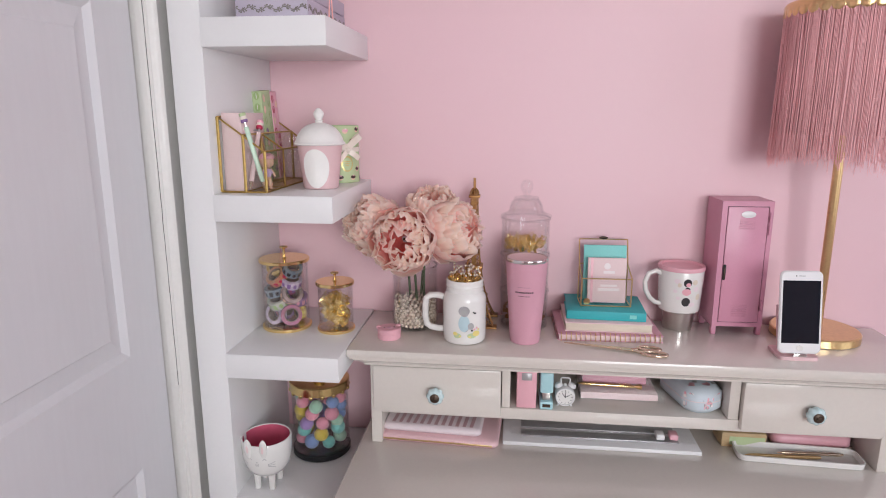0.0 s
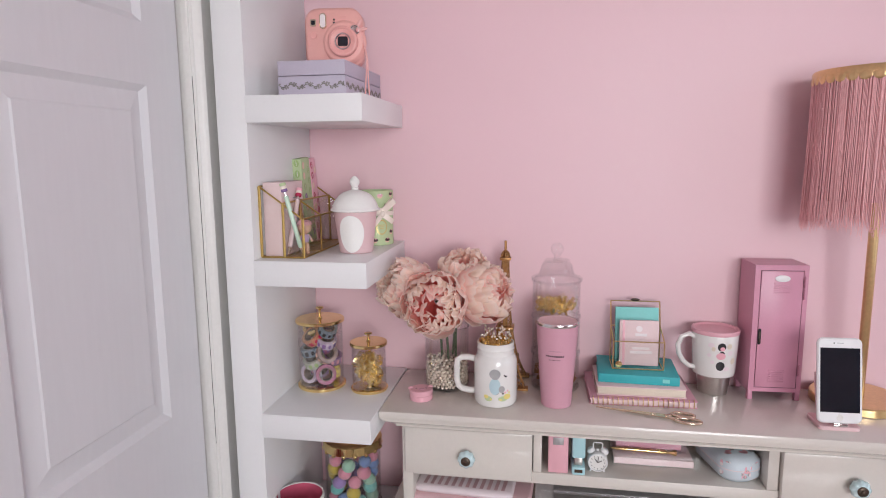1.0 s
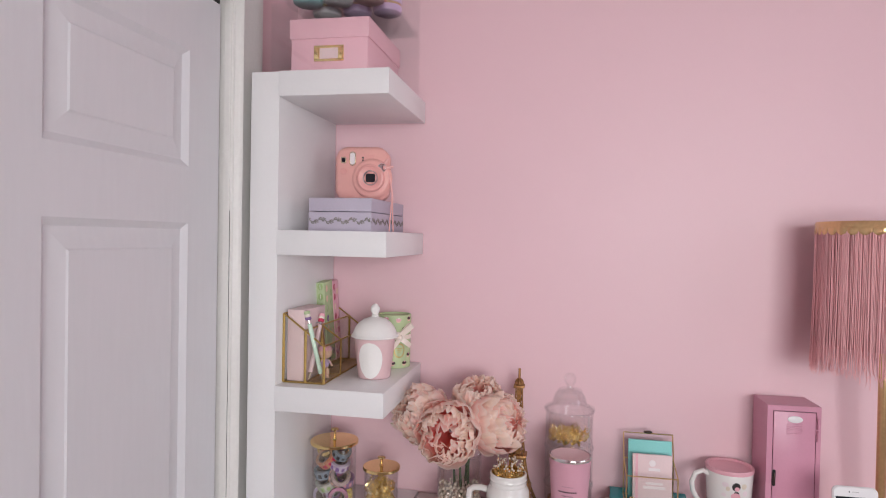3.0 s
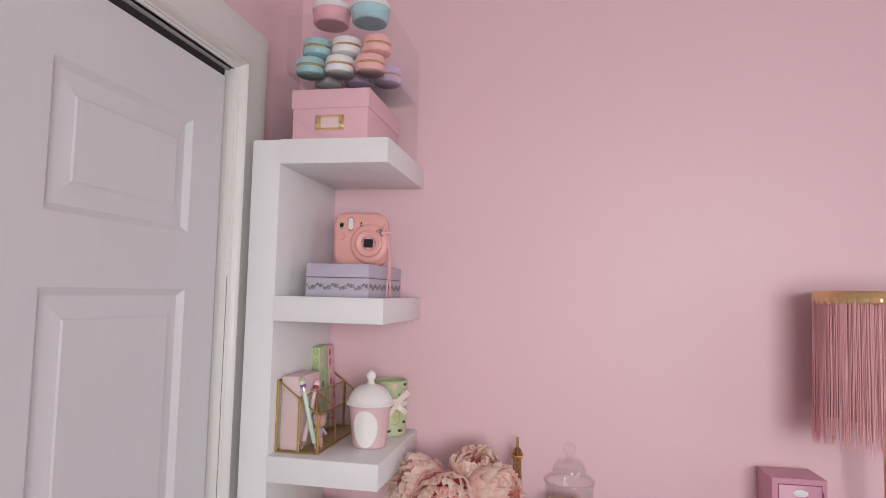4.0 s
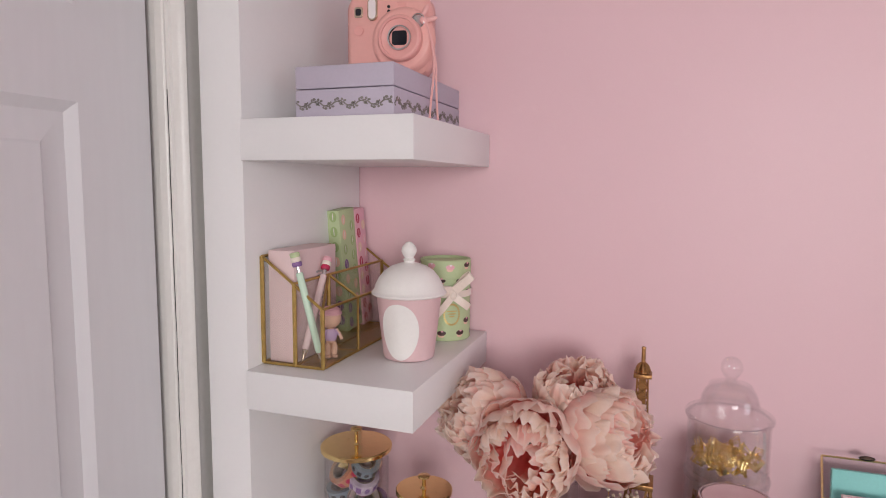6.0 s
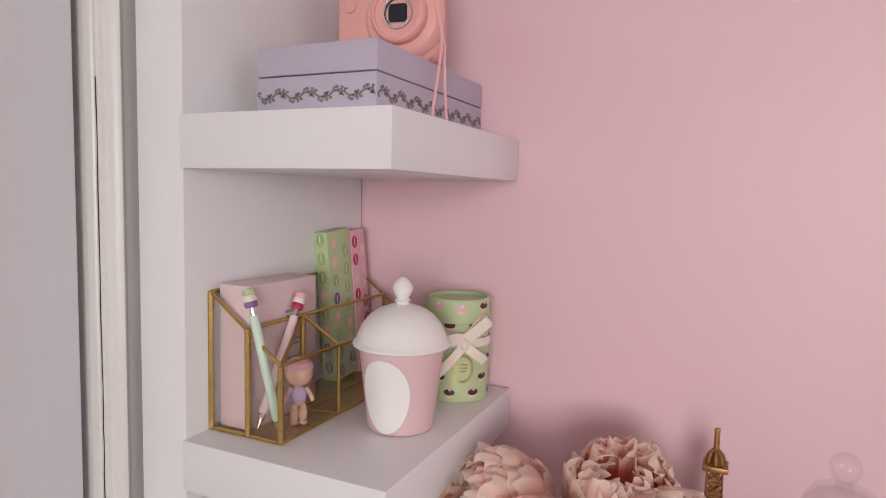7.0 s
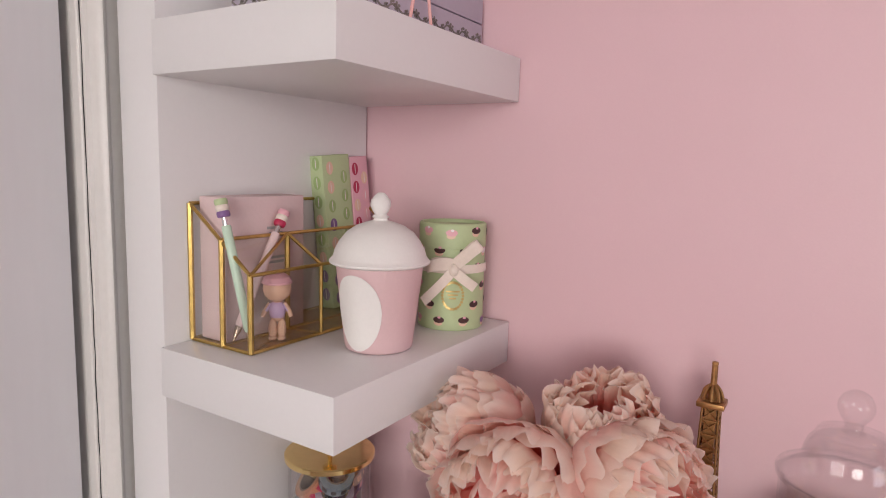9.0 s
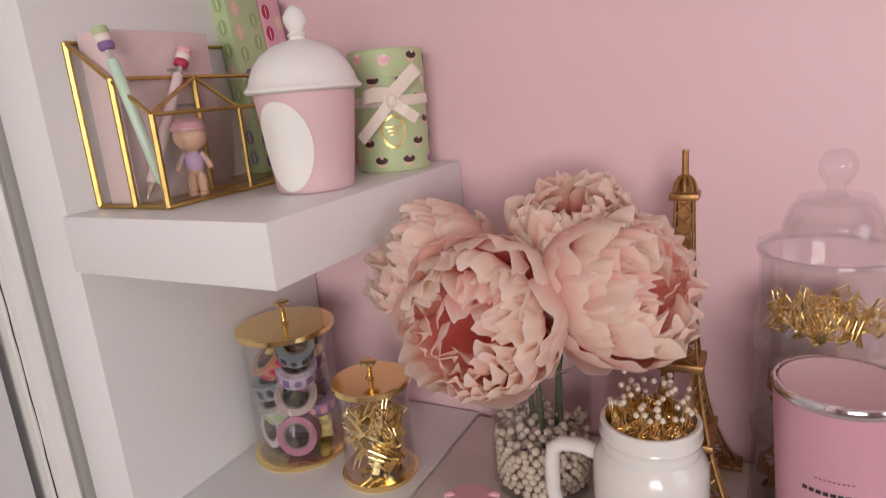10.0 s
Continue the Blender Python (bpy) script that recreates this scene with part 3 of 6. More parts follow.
# ---- jars and bottles ----
def gold_lid_jar(name, x, y, z, r, lid_z, base_h, label, lid_rim=0.006, knob=0.026):
    """A straight glass jar in a gold base ring with a flat gold lid; lid_z: height of the lid's underside over the base."""
    jar = thing(name, pose(x, y, z), label, "jar")
    part("base_ring", lathe([(0, 0), (r * 1.02, 0), (r * 1.05, 0.002), (r * 1.05, base_h - 0.001), (r * 1.02, base_h), (0, base_h)], 48), GOLD, jar, "polished gold base")
    g = r * 0.965
    part("glass", lathe([(0, base_h + 0.0005), (g, base_h + 0.0005), (g, lid_z - 0.0005), (g - 0.0018, lid_z - 0.0005), (g - 0.0018, base_h + 0.003), (0, base_h + 0.003)], 48), JAR_GLASS, jar, "clear glass cylinder", shadow=False)
    lid = part("lid", lathe([(0, lid_z), (r * 1.03, lid_z), (r * 1.06, lid_z + 0.001), (r * 1.06, lid_z + lid_rim), (r * 1.03, lid_z + lid_rim + 0.0012), (0, lid_z + lid_rim + 0.0014)], 48), GOLD, jar, "polished gold lid")
    t = lid_z + lid_rim + 0.0012
    part("knob", lathe([(0, t), (0.006, t), (0.003, t + 0.003), (0.0026, t + knob - 0.007), (0.005, t + knob - 0.005), (0.0088, t + knob - 0.0035), (0.0088, t + knob - 0.001), (0.007, t + knob), (0, t + knob)], 20), GOLD, lid)
    return jar


gold_lid_jar("washi_tape_jar", -0.525, 1.247, LEVELS[2], 0.0510, 0.148, 0.007, "clear glass jar with gold lid holding washi tape")
gold_lid_jar("clip_jar", -0.411, 1.238, LEVELS[2], 0.0390, 0.102, 0.0065, "small glass jar with gold lid full of gold clips", 0.006, 0.02)


TAPE_INKS = [RED_INK, PURPLE_INK, BLACK_INK, PEACH_INK, GREEN_INK, PINK_INK, PURPLE_INK, YELLOW_INK]


def tape_roll(loc, rx, ry, rz, R, w, mat, label, ink):
    R, w = R * 1.22, w * 1.3
    bm = lathe([(R - 0.0072, -w / 2), (R, -w / 2), (R, w / 2), (R - 0.0072, w / 2), (R - 0.0072, -w / 2)], 28)
    roll = thing("washi_tape", pose(*loc, rx, ry, rz) @ Matrix.Diagonal((0.97, 0.97, 0.97, 1)), label, "tape roll", "tape rolls in the jar")
    part("tape", bm, mat, roll)
    bm = bmesh.new()
    for k in range(11):
        decal(bm, R, k * 360 / 11, 0.0, R * 0.17, w * 0.3, 0.0003, 8, square=k % 2 == 0)
    part("print", bm, TAPE_INKS[ink], roll)
    part("core", lathe([(R - 0.0094, -w * 0.49), (R - 0.0074, -w * 0.49), (R - 0.0074, w * 0.49), (R - 0.0094, w * 0.49), (R - 0.0094, -w * 0.49)], 28), CARD_CORE, roll, "pale cardboard core")


wx, wy, wz = -0.525, 1.247, LEVELS[2] + 0.010
for (dx, dy, dz, rx, ry, rz, R, w, k, lab) in (
        (-0.020, -0.018, 0.019, 84, 10, -20, 0.0185, 0.015, 1, "roll of lilac washi tape standing on edge"),
        (0.019, -0.023, 0.0195, 80, 0, 24, 0.019, 0.015, 6, "roll of rose washi tape standing on edge"),
        (-0.012, 0.022, 0.019, 90, 0, 60, 0.0185, 0.015, 5, "roll of purple washi tape standing on edge"),
        (0.026, 0.018, 0.018, 90, 0, -50, 0.017, 0.012, 7, "roll of orange washi tape standing on edge"),
        (-0.013, -0.013, 0.046, 24, -14, 0, 0.0205, 0.015, 4, "roll of mint washi tape lying tilted"),
        (0.022, 0.014, 0.045, 14, 10, 0, 0.019, 0.014, 5, "roll of purple patterned washi tape lying flat"),
        (0.022, -0.022, 0.064, 62, 14, 34, 0.0195, 0.015, 3, "roll of grey floral washi tape leaning on the glass"),
        (-0.020, -0.010, 0.068, 12, -10, 0, 0.0205, 0.014, 2, "roll of blue and white washi tape lying flat"),
        (-0.006, 0.022, 0.066, 18, 0, 0, 0.0195, 0.014, 6, "roll of rose patterned washi tape lying flat"),
        (0.018, -0.011, 0.088, 22, 12, 20, 0.0195, 0.014, 1, "roll of lilac patterned washi tape lying flat"),
        (-0.014, -0.015, 0.097, 38, -30, 0, 0.0195, 0.014, 0, "roll of cream and orange washi tape lying tilted"),
        (-0.022, 0.008, 0.113, 50, -32, 10, 0.0185, 0.013, 7, "roll of yellow washi tape tilted under the lid"),
        (0.015, 0.015, 0.108, 20, 10, 0, 0.018, 0.013, 3, "roll of dark floral washi tape under the lid"),
        (0.004, 0.024, 0.088, 78, 0, 20, 0.0185, 0.014, 5, "roll of purple washi tape behind the others"),
        (-0.022, 0.018, 0.045, 70, 12, -40, 0.0175, 0.014, 7, "roll of orange washi tape behind the others"),
        (0.024, -0.014, 0.113, 30, 22, 15, 0.0175, 0.013, 2, "roll of blue dotted washi tape under the lid")):
    tape_roll((wx + dx * 0.92, wy + dy * 0.92, wz + 0.002 + dz * 1.07), rx, ry, rz, R, w, TAPES[k], lab, k)


def wire_clip(bm, m, s, rng):
    """One bent wire clip: a spring plate and two wire loops."""
    sub = bmesh.new()
    w, l = s * 0.5, s
    tube(sub, [(-w, 0, 0), (-w, 0, l), (w, 0, l), (w, 0, 0)], s * 0.055, 5)
    tube(sub, [(-w * 0.75, s * 0.24, 0), (-w * 0.75, s * 0.3, l * 0.85), (w * 0.75, s * 0.3, l * 0.85), (w * 0.75, s * 0.24, 0)], s * 0.055, 5)
    box(sub, (-w * 1.05, -s * 0.03, -s * 0.35), (w * 1.05, s * 0.02, s * 0.05))
    box(sub, (-w * 1.05, s * 0.22, -s * 0.35), (w * 1.05, s * 0.27, s * 0.05))
    box(sub, (-w * 1.05, s * 0.02, -s * 0.39), (w * 1.05, s * 0.22, -s * 0.35))
    return join(bm, sub, m @ Matrix.Translation((0, -0.12 * s, -0.3 * s)))


def clip_heap(name, x, y, z, r, height, count, s, label, seed, mat=CLIP_GOLD):
    rng = random.Random(seed)
    bm = bmesh.new()
    for i in range(count):
        q = (r - s * 0.72) * math.sqrt(rng.random())
        a = rng.uniform(0, 6.28)
        zz = s * 0.6 + (height - 1.2 * s) * i / count
        wire_clip(bm, pose(q * math.cos(a), q * math.sin(a), zz, rng.uniform(-60, 60), rng.uniform(-60, 60), rng.uniform(0, 360)), s * rng.uniform(0.85, 1.1), rng)
    ob = part(name, bm, mat, None, label)
    ob.matrix_basis = pose(x, y, z)
    return tagged(ob, category="paper clips", kind="stuff")


clip_heap("gold_clips", -0.411, 1.238, LEVELS[2] + 0.0098, 0.0368, 0.076, 78, 0.0185, "heap of shiny gold wire binder clips", 5)

# footed apothecary jar in tiers, with a domed lid
AX, AY = -0.004, 1.322
apo = thing("apothecary_jar", pose(AX, AY, HUTCH_Z), "tall tiered clear glass apothecary jar with domed lid", "jar")
t = 0.0022


def tier(z0, z1, r):
    return lathe([(0, z0), (r, z0), (r + 0.0012, z0 + 0.004), (r, z0 + 0.008), (r, z1 - 0.006), (r + 0.0015, z1 - 0.003), (r + 0.0008, z1), (r - t, z1), (r - t, z0 + 0.006), (0, z0 + 0.006)], 48)


part("tier", tier(0.0, 0.080, 0.0525), JAR_GLASS, apo, shadow=False)
part("tier", tier(0.0806, 0.161, 0.0525), JAR_GLASS, apo, shadow=False)
part("tier", tier(0.1616, 0.242, 0.052), JAR_GLASS, apo, shadow=False)
z = 0.2426
lid = part("lid", lathe([(0.050, z), (0.0545, z), (0.0558, z + 0.002), (0.0545, z + 0.005), (0.0475, z + 0.008), (0.0400, z + 0.0115), (0.0368, z + 0.0155), (0.0356, z + 0.024), (0.0325, z + 0.033), (0.0275, z + 0.039), (0.0262, z + 0.0408), (0.0272, z + 0.0425), (0.0258, z + 0.044), (0.0, z + 0.044),
                         (0.0, z + 0.0415), (0.0240, z + 0.0385), (0.0302, z + 0.032), (0.0334, z + 0.0235), (0.0346, z + 0.0148), (0.0385, z + 0.0092), (0.0460, z + 0.0058), (0.050, z)], 48), JAR_GLASS, apo, "domed glass lid", shadow=False)
part("lid_knob", lathe([(0, z + 0.0442), (0.009, z + 0.0442), (0.0065, z + 0.048), (0.0065, z + 0.052), (0.0105, z + 0.057), (0.0135, z + 0.064), (0.0135, z + 0.07), (0.0105, z + 0.0765), (0.006, z + 0.08), (0, z + 0.081)], 28), JAR_GLASS, lid, "round glass knob", shadow=False)
for k, zz in enumerate((0.080, 0.161, 0.242)):
    bm = bmesh.new()
    tube(bm, [(0.0532 * math.cos(a), 0.0532 * math.sin(a), zz - 0.001) for a in [2 * math.pi * i / 48 for i in range(48)]], 0.0019, 8, True)
    part("rim", bm, JAR_GLASS, apo, "thick glass rim", sharp=80, shadow=False)
clip_heap("gold_clips", AX, AY, HUTCH_Z + 0.1680, 0.049, 0.036, 70, 0.013, "gold and silver binder clips in the top tier", 8)
clip_heap("gold_clips", AX, AY, HUTCH_Z + 0.087, 0.049, 0.05, 30, 0.016, "gold binder clips in the middle tier", 9, BRONZE)
clip_heap("gold_clips", AX, AY, HUTCH_Z + 0.0064, 0.049, 0.05, 30, 0.016, "dark gold binder clips in the bottom tier", 10, BRONZE)

# felt ball jar on the low shelf
PX, PY, PZ = -0.468, 1.277, LEVELS[1]
pom = thing("pompom_jar", pose(PX, PY, PZ), "glass jar with black base, gold lid and felt balls", "jar")
part("base", lathe([(0, 0), (0.064, 0), (0.0665, 0.003), (0.0665, 0.014), (0.064, 0.0155), (0, 0.0155)], 48), BLACK, pom, "black base")
part("glass", lathe([(0, 0.016), (0.0645, 0.016), (0.0645, 0.158), (0.0625, 0.158), (0.0625, 0.019), (0, 0.019)], 48), JAR_GLASS, pom, "clear glass cylinder", shadow=False)
lid = part("lid", lathe([(0.0, 0.1585), (0.0665, 0.1585), (0.0685, 0.1595), (0.0685, 0.178), (0.0665, 0.1795), (0.0, 0.180)], 48), GOLD, pom, "gold lid with scalloped rim")
bm = bmesh.new()
for k in range(16):
    a = 2 * math.pi * k / 16
    ball(bm, (0.0655 * math.cos(a), 0.0655 * math.sin(a), 0.1585), 0.0105, 10, 6, (0.5, 0.5, 0.55))
part("scallops", bm, GOLD, lid)
part("knob", lathe([(0, 0.180), (0.012, 0.180), (0.006, 0.184), (0.006, 0.188), (0.013, 0.192), (0.013, 0.196), (0, 0.199)], 20), GOLD, lid)
rng = random.Random(12)
proto = {}
spots = []
for layer in range(5):
    for k in range(7 if layer % 2 == 0 else 6):
        a = 2 * math.pi * (k + 0.5 * (layer % 2)) / (7 if layer % 2 == 0 else 6) + layer * 0.3
        spots.append((0.044 * math.cos(a), 0.044 * math.sin(a), 0.037 + layer * 0.0225 + 0.004 * (k % 2)))
for i, (dx, dy, dz) in enumerate(spots):
    rr = rng.uniform(0.0145, 0.0178)
    k = rng.randrange(6)
    bm = ball(bmesh.new(), (0, 0, 0), rr, 14, 10, (1, rng.uniform(0.92, 1.05), rng.uniform(0.9, 1)))
    ob = part("felt_ball", bm, FELTS[k], None, ("turquoise", "lavender", "blue", "yellow", "pink", "mint")[k] + " felt ball in the glass jar")
    ob.location = (PX + dx, PY + dy, PZ + dz)
    tagged(ob, category="felt ball", group="felt balls in the jar")

# glass vase with pearls
VX, VY = -0.243, 1.283
vase = thing("vase", pose(VX, VY, HUTCH_Z), "clear glass vase with pearls and peonies", "vase")
part("glass", lathe([(0, 0), (0.044, 0), (0.0495, 0.004), (0.051, 0.012), (0.051, 0.03), (0.0495, 0.06), (0.049, 0.138), (0.0475, 0.14), (0.0465, 0.138), (0.047, 0.06), (0.0485, 0.03), (0.0485, 0.012), (0.046, 0.007), (0, 0.006)], 48), JAR_GLASS, vase, shadow=False)
part("rim", tube(bmesh.new(), [(0.0481 * math.cos(a), 0.0481 * math.sin(a), 0.1395) for a in [2 * math.pi * i / 40 for i in range(40)]], 0.0017, 8, True), GLASS, vase, "rounded glass rim", shadow=False)
bm = bmesh.new()
rng = random.Random(3)
for layer in range(9):
    for ring, cnt in ((0.0435, 30), (0.034, 22), (0.022, 13), (0.01, 5)):
        for k in range(cnt):
            if layer > 5 and ring > 0.03 and rng.random() < 0.25 * (layer - 5):
                continue
            a = 2 * math.pi * (k + 0.5 * (layer % 2)) / cnt + rng.uniform(-0.05, 0.05)
            sub = bmesh.new()
            bmesh.ops.create_icosphere(sub, subdivisions=2, radius=0.0041 * rng.uniform(0.85, 1.1))
            join(bm, sub, Matrix.Translation((ring * math.cos(a), ring * math.sin(a), 0.0115 + layer * 0.0068 + rng.uniform(-0.001, 0.001))))
ob = part("pearl_beads", bm, PEARL, None, "ivory pearl beads filling the glass vase")
ob.location = (VX, VY, HUTCH_Z)
tagged(ob, category="beads", kind="stuff")


# ---- silk peonies ----
def petal_mesh(seed, R, tip, W, ruffle, flare, inner):
    """A cupped petal from the flower's foot to a point on its dome: radius R, polar angle tip (degrees)."""
    rng = random.Random(seed)
    bm = bmesh.new()
    uvs = bm.loops.layers.uv.new("UVMap")
    nu, nv = 13, 24
    p = [rng.uniform(0, 6.28) for _ in range(7)]
    f = [rng.uniform(1.6, 2.6), rng.uniform(4.5, 6.5), rng.uniform(11, 15)]
    foot = Vector((0.16 * R, -0.62 * R))
    top = R * Vector((math.sin(radians(tip)), math.cos(radians(tip))))
    belly = top + (0.72 if inner else 0.85) * R * Vector((math.cos(radians(tip)), -math.sin(radians(tip))))
    rows = []
    for i in range(nu + 1):
        u = i / nu
        rows.append([])
        for j in range(nv + 1):
            v = 2 * j / nv - 1
            notch = 0.36 * abs(v) ** 2.8 + 0.055 * (1 + math.sin(f[1] * v + p[0])) + 0.04 * (1 + math.sin(f[2] * v + p[1])) + 0.10 * math.exp(-((v - 0.4 * math.sin(p[6])) / 0.12) ** 2) * (seed % 2)
            q = u * (1 - notch * u ** 1.5 * 0.6)
            mid = foot * (1 - q) ** 2 + belly * 2 * q * (1 - q) + top * q * q
            wave = u ** 1.8 * (0.60 * math.sin(f[0] * v + p[2]) + 0.45 * math.sin(f[1] * v + p[3]) + 0.30 * u * math.sin(f[2] * v + p[4]))
            rho = mid.x + ruffle * wave + flare * u ** 4 - 0.006 * (v * u) ** 2
            z = mid.y + 0.45 * ruffle * u ** 2 * math.sin(f[1] * v + p[5])
            x = W * v * (0.30 + 0.70 * math.sin(math.pi * min(1.0, 0.10 + 0.52 * q)) ** 0.9)
            bend = max(0.8 * rho, 0.5 * R if not inner else 0.3 * R)
            rows[-1].append((bm.verts.new((bend * math.sin(x / bend), rho - bend * (1 - math.cos(x / bend)), z)), (0.5 + 0.5 * v, u)))
    for a, b in zip(rows, rows[1:]):
        for j in range(nv):
            corners = (a[j], a[j + 1], b[j + 1], b[j])
            face = bm.faces.new([c[0] for c in corners])
            for loop, c in zip(face.loops, corners):
                loop[uvs].uv = c[1]
    me = bpy.data.meshes.new("petal")
    bm.to_mesh(me)
    bm.free()
    me.materials.append(PETAL)
    me.shade_smooth()
    return me


# (count, dome radius, tip angle, half width, ruffle, flare, inner), from the guard petals to the heart
LAYERS = [(6, 0.0590, 100, 0.038, 0.0026, 0.002, False), (6, 0.0610, 80, 0.038, 0.0030, 0.001, False), (6, 0.0610, 64, 0.036, 0.0036, 0.0, False), (6, 0.0595, 52, 0.032, 0.0050, 0.0, False),
          (8, 0.0590, 43, 0.026, 0.0080, 0.003, True), (8, 0.0585, 35, 0.024, 0.0090, 0.003, True), (7, 0.0570, 27, 0.021, 0.0095, 0.003, True), (6, 0.0540, 19, 0.018, 0.0090, 0.003, True), (4, 0.0480, 10, 0.014, 0.0075, 0.002, True)]
PETALS = [[petal_mesh(100 * k + s, *row[1:]) for s in range(4)] for k, row in enumerate(LAYERS)]


def peony(loc, facing, scale, seed, label, foot):
    rng = random.Random(seed)
    m = Matrix.Translation(loc) @ Vector(facing).to_track_quat("Z", "Y").to_matrix().to_4x4()
    flower = thing("peony", m, label, "flower", "silk peonies in the vase")
    for k, (n, R, tip, W, ruffle, flare, inner) in enumerate(LAYERS):
        off = rng.uniform(0, 360)
        for i in range(n):
            az = off + 360 * i / n + rng.uniform(-12, 12)
            ob = new("petal", PETALS[k][rng.randrange(4)])
            ob.parent = flower
            s = scale * rng.uniform(0.93, 1.07)
            ob.matrix_basis = pose(0, 0, 0.030 * scale, 0, 0, az) @ pose(0, 0, 0, rng.uniform(-6, 6), rng.uniform(-9, 9), rng.uniform(-6, 6)) @ Matrix.Diagonal((s, s, s * rng.uniform(0.92, 1.07), 1))
    inv = m.inverted()
    bm = bmesh.new()
    a, b, f = Vector(loc), Vector(loc) - Vector(facing).normalized() * 0.045 * scale, Vector(foot)
    pts = []
    for i in range(9):
        u = i / 8
        pts.append(inv @ (a * (1 - u) ** 3 + 3 * b * u * (1 - u) ** 2 + 3 * Vector((f.x, f.y, b.z - 0.03)) * u * u * (1 - u) + f * u ** 3))
    tube(bm, pts, 0.0028, 7)
    part("stem", bm, STEM, flower, "dark green stem")


peony((-0.253, 1.212, 1.172), (0.06, -1.0, 0.14), 1.12, 1, "blush pink silk peony, open face with coral heart", (VX + 0.006, VY - 0.012, HUTCH_Z + 0.02))
peony((-0.186, 1.250, 1.178), (0.86, -0.50, 0.30), 1.08, 2, "blush pink silk peony turned to the side", (VX + 0.02, VY, HUTCH_Z + 0.02))
peony((-0.300, 1.256, 1.183), (-0.62, -0.6, 0.42), 1.04, 3, "cream and pink silk peony beside the shelf", (VX - 0.012, VY + 0.01, HUTCH_Z + 0.02))
peony((-0.206, 1.285, 1.190), (0.12, -0.45, 0.9), 1.0, 4, "cream and pink silk peony facing upwards", (VX + 0.01, VY + 0.018, HUTCH_Z + 0.02))


# ---- on the shelf: organizer, ceramic cup, patterned can ----
C = LEVELS[3]
org = thing("desk_organizer", pose(0, 0, C), "brass framed glass desk organizer with sloping sides", "organizer")
OX0, OXM, OX1, OY0, OYM, OY1 = -0.5845, -0.537, -0.4965, 1.1035, 1.19, 1.366
hi, mi, lo = 0.142, 0.109, 0.078


def rods(name, pairs, r=0.0019):
    for a, b in pairs:
        part(name, tube(bmesh.new(), [a, b], r, 6), BRASS_ROD, org)


base = 0.0022
rods("brass_rod", [((OX0, OY0, base), (OX1, OY0, base)), ((OX0, OY1, base), (OX1, OY1, base)), ((OX0, OY0, base), (OX0, OY1, base)), ((OX1, OY0, base), (OX1, OY1, base)), ((OXM, OY0, base), (OXM, OY1, base)),
                   ((OX1, OY0, lo), (OX1, OY1, lo)), ((OXM, OY0, mi), (OXM, OY1, mi)), ((OX0, OY0, hi), (OX0, OY1, hi)),
                   ((OX0, OY0, hi), (OX1, OY0, lo)), ((OX0, OY1, hi), (OX1, OY1, lo)), ((OXM, OYM, mi), (OX1, OYM + 0.01, lo)), ((OXM, OYM, mi), (OX1, OY0, lo)), ((OX1, OYM + 0.01, base), (OX1, OYM + 0.01, lo)),
                   ((OXM, OYM, base), (OX1, OYM + 0.01, base)), ((OXM, OYM, base), (OX1, OY0, base))])
rods("corner_post", [((OX0, OY0, base), (OX0, OY0, hi)), ((OX1, OY0, base), (OX1, OY0, lo)), ((OX0, OY1, base), (OX0, OY1, hi)), ((OX1, OY1, base), (OX1, OY1, lo)), ((OXM, OY0, base), (OXM, OY0, mi)), ((OXM, OYM, base), (OXM, OYM, mi)), ((OXM, OY1, base), (OXM, OY1, mi))], 0.0029)


def pane(corners, nrm, thick=0.0012):
    bm = bmesh.new()
    n = Vector(nrm) * thick / 2
    a, b = [bm.verts.new(Vector(c) + n) for c in corners], [bm.verts.new(Vector(c) - n) for c in corners]
    bm.faces.new(a)
    bm.faces.new(b[::-1])
    for k in range(len(a)):
        j = (k + 1) % len(a)
        bm.faces.new((a[k], b[k], b[j], a[j]))
    return part("glass_pane", bm, PANE_GLASS, org, "clear glass pane", shadow=False)


pane([(OX0, OY0, base), (OX1, OY0, base), (OX1, OY0, lo), (OX0, OY0, hi)], (0, 1, 0))
pane([(OX0, OY1, base), (OX1, OY1, base), (OX1, OY1, lo), (OX0, OY1, hi)], (0, 1, 0))
pane([(OX1, OY0, base), (OX1, OY1, base), (OX1, OY1, lo), (OX1, OY0, lo)], (1, 0, 0))
pane([(OXM, OY0, base), (OXM, OY1, base), (OXM, OY1, mi), (OXM, OY0, mi)], (1, 0, 0))
part("base_plate", rbox((OX0, OY0, 0.0004), (OX1, OY1, 0.0020), 0), BRASS_ROD, org, "thin brass base plate")

card = thing("gift_box", pose(-0.5615, 1.166, C + 0.0024), "pale pink card gift box with a faint print", "box")
part("box_body", rbox((-0.0195, -0.054, 0), (0.0195, 0.054, 0.147), 0.0012), PINK_CARD, card)
for z, w in ((0.112, 0.024), (0.106, 0.018), (0.080, 0.03), (0.075, 0.022), (0.06, 0.016)):
    part("print", rbox((0.0196, 0.012 - w / 2, z), (0.0199, 0.012 + w / 2, z + 0.0028), 0), GREY_INK, card, "unreadable grey print" if z == 0.112 else "")


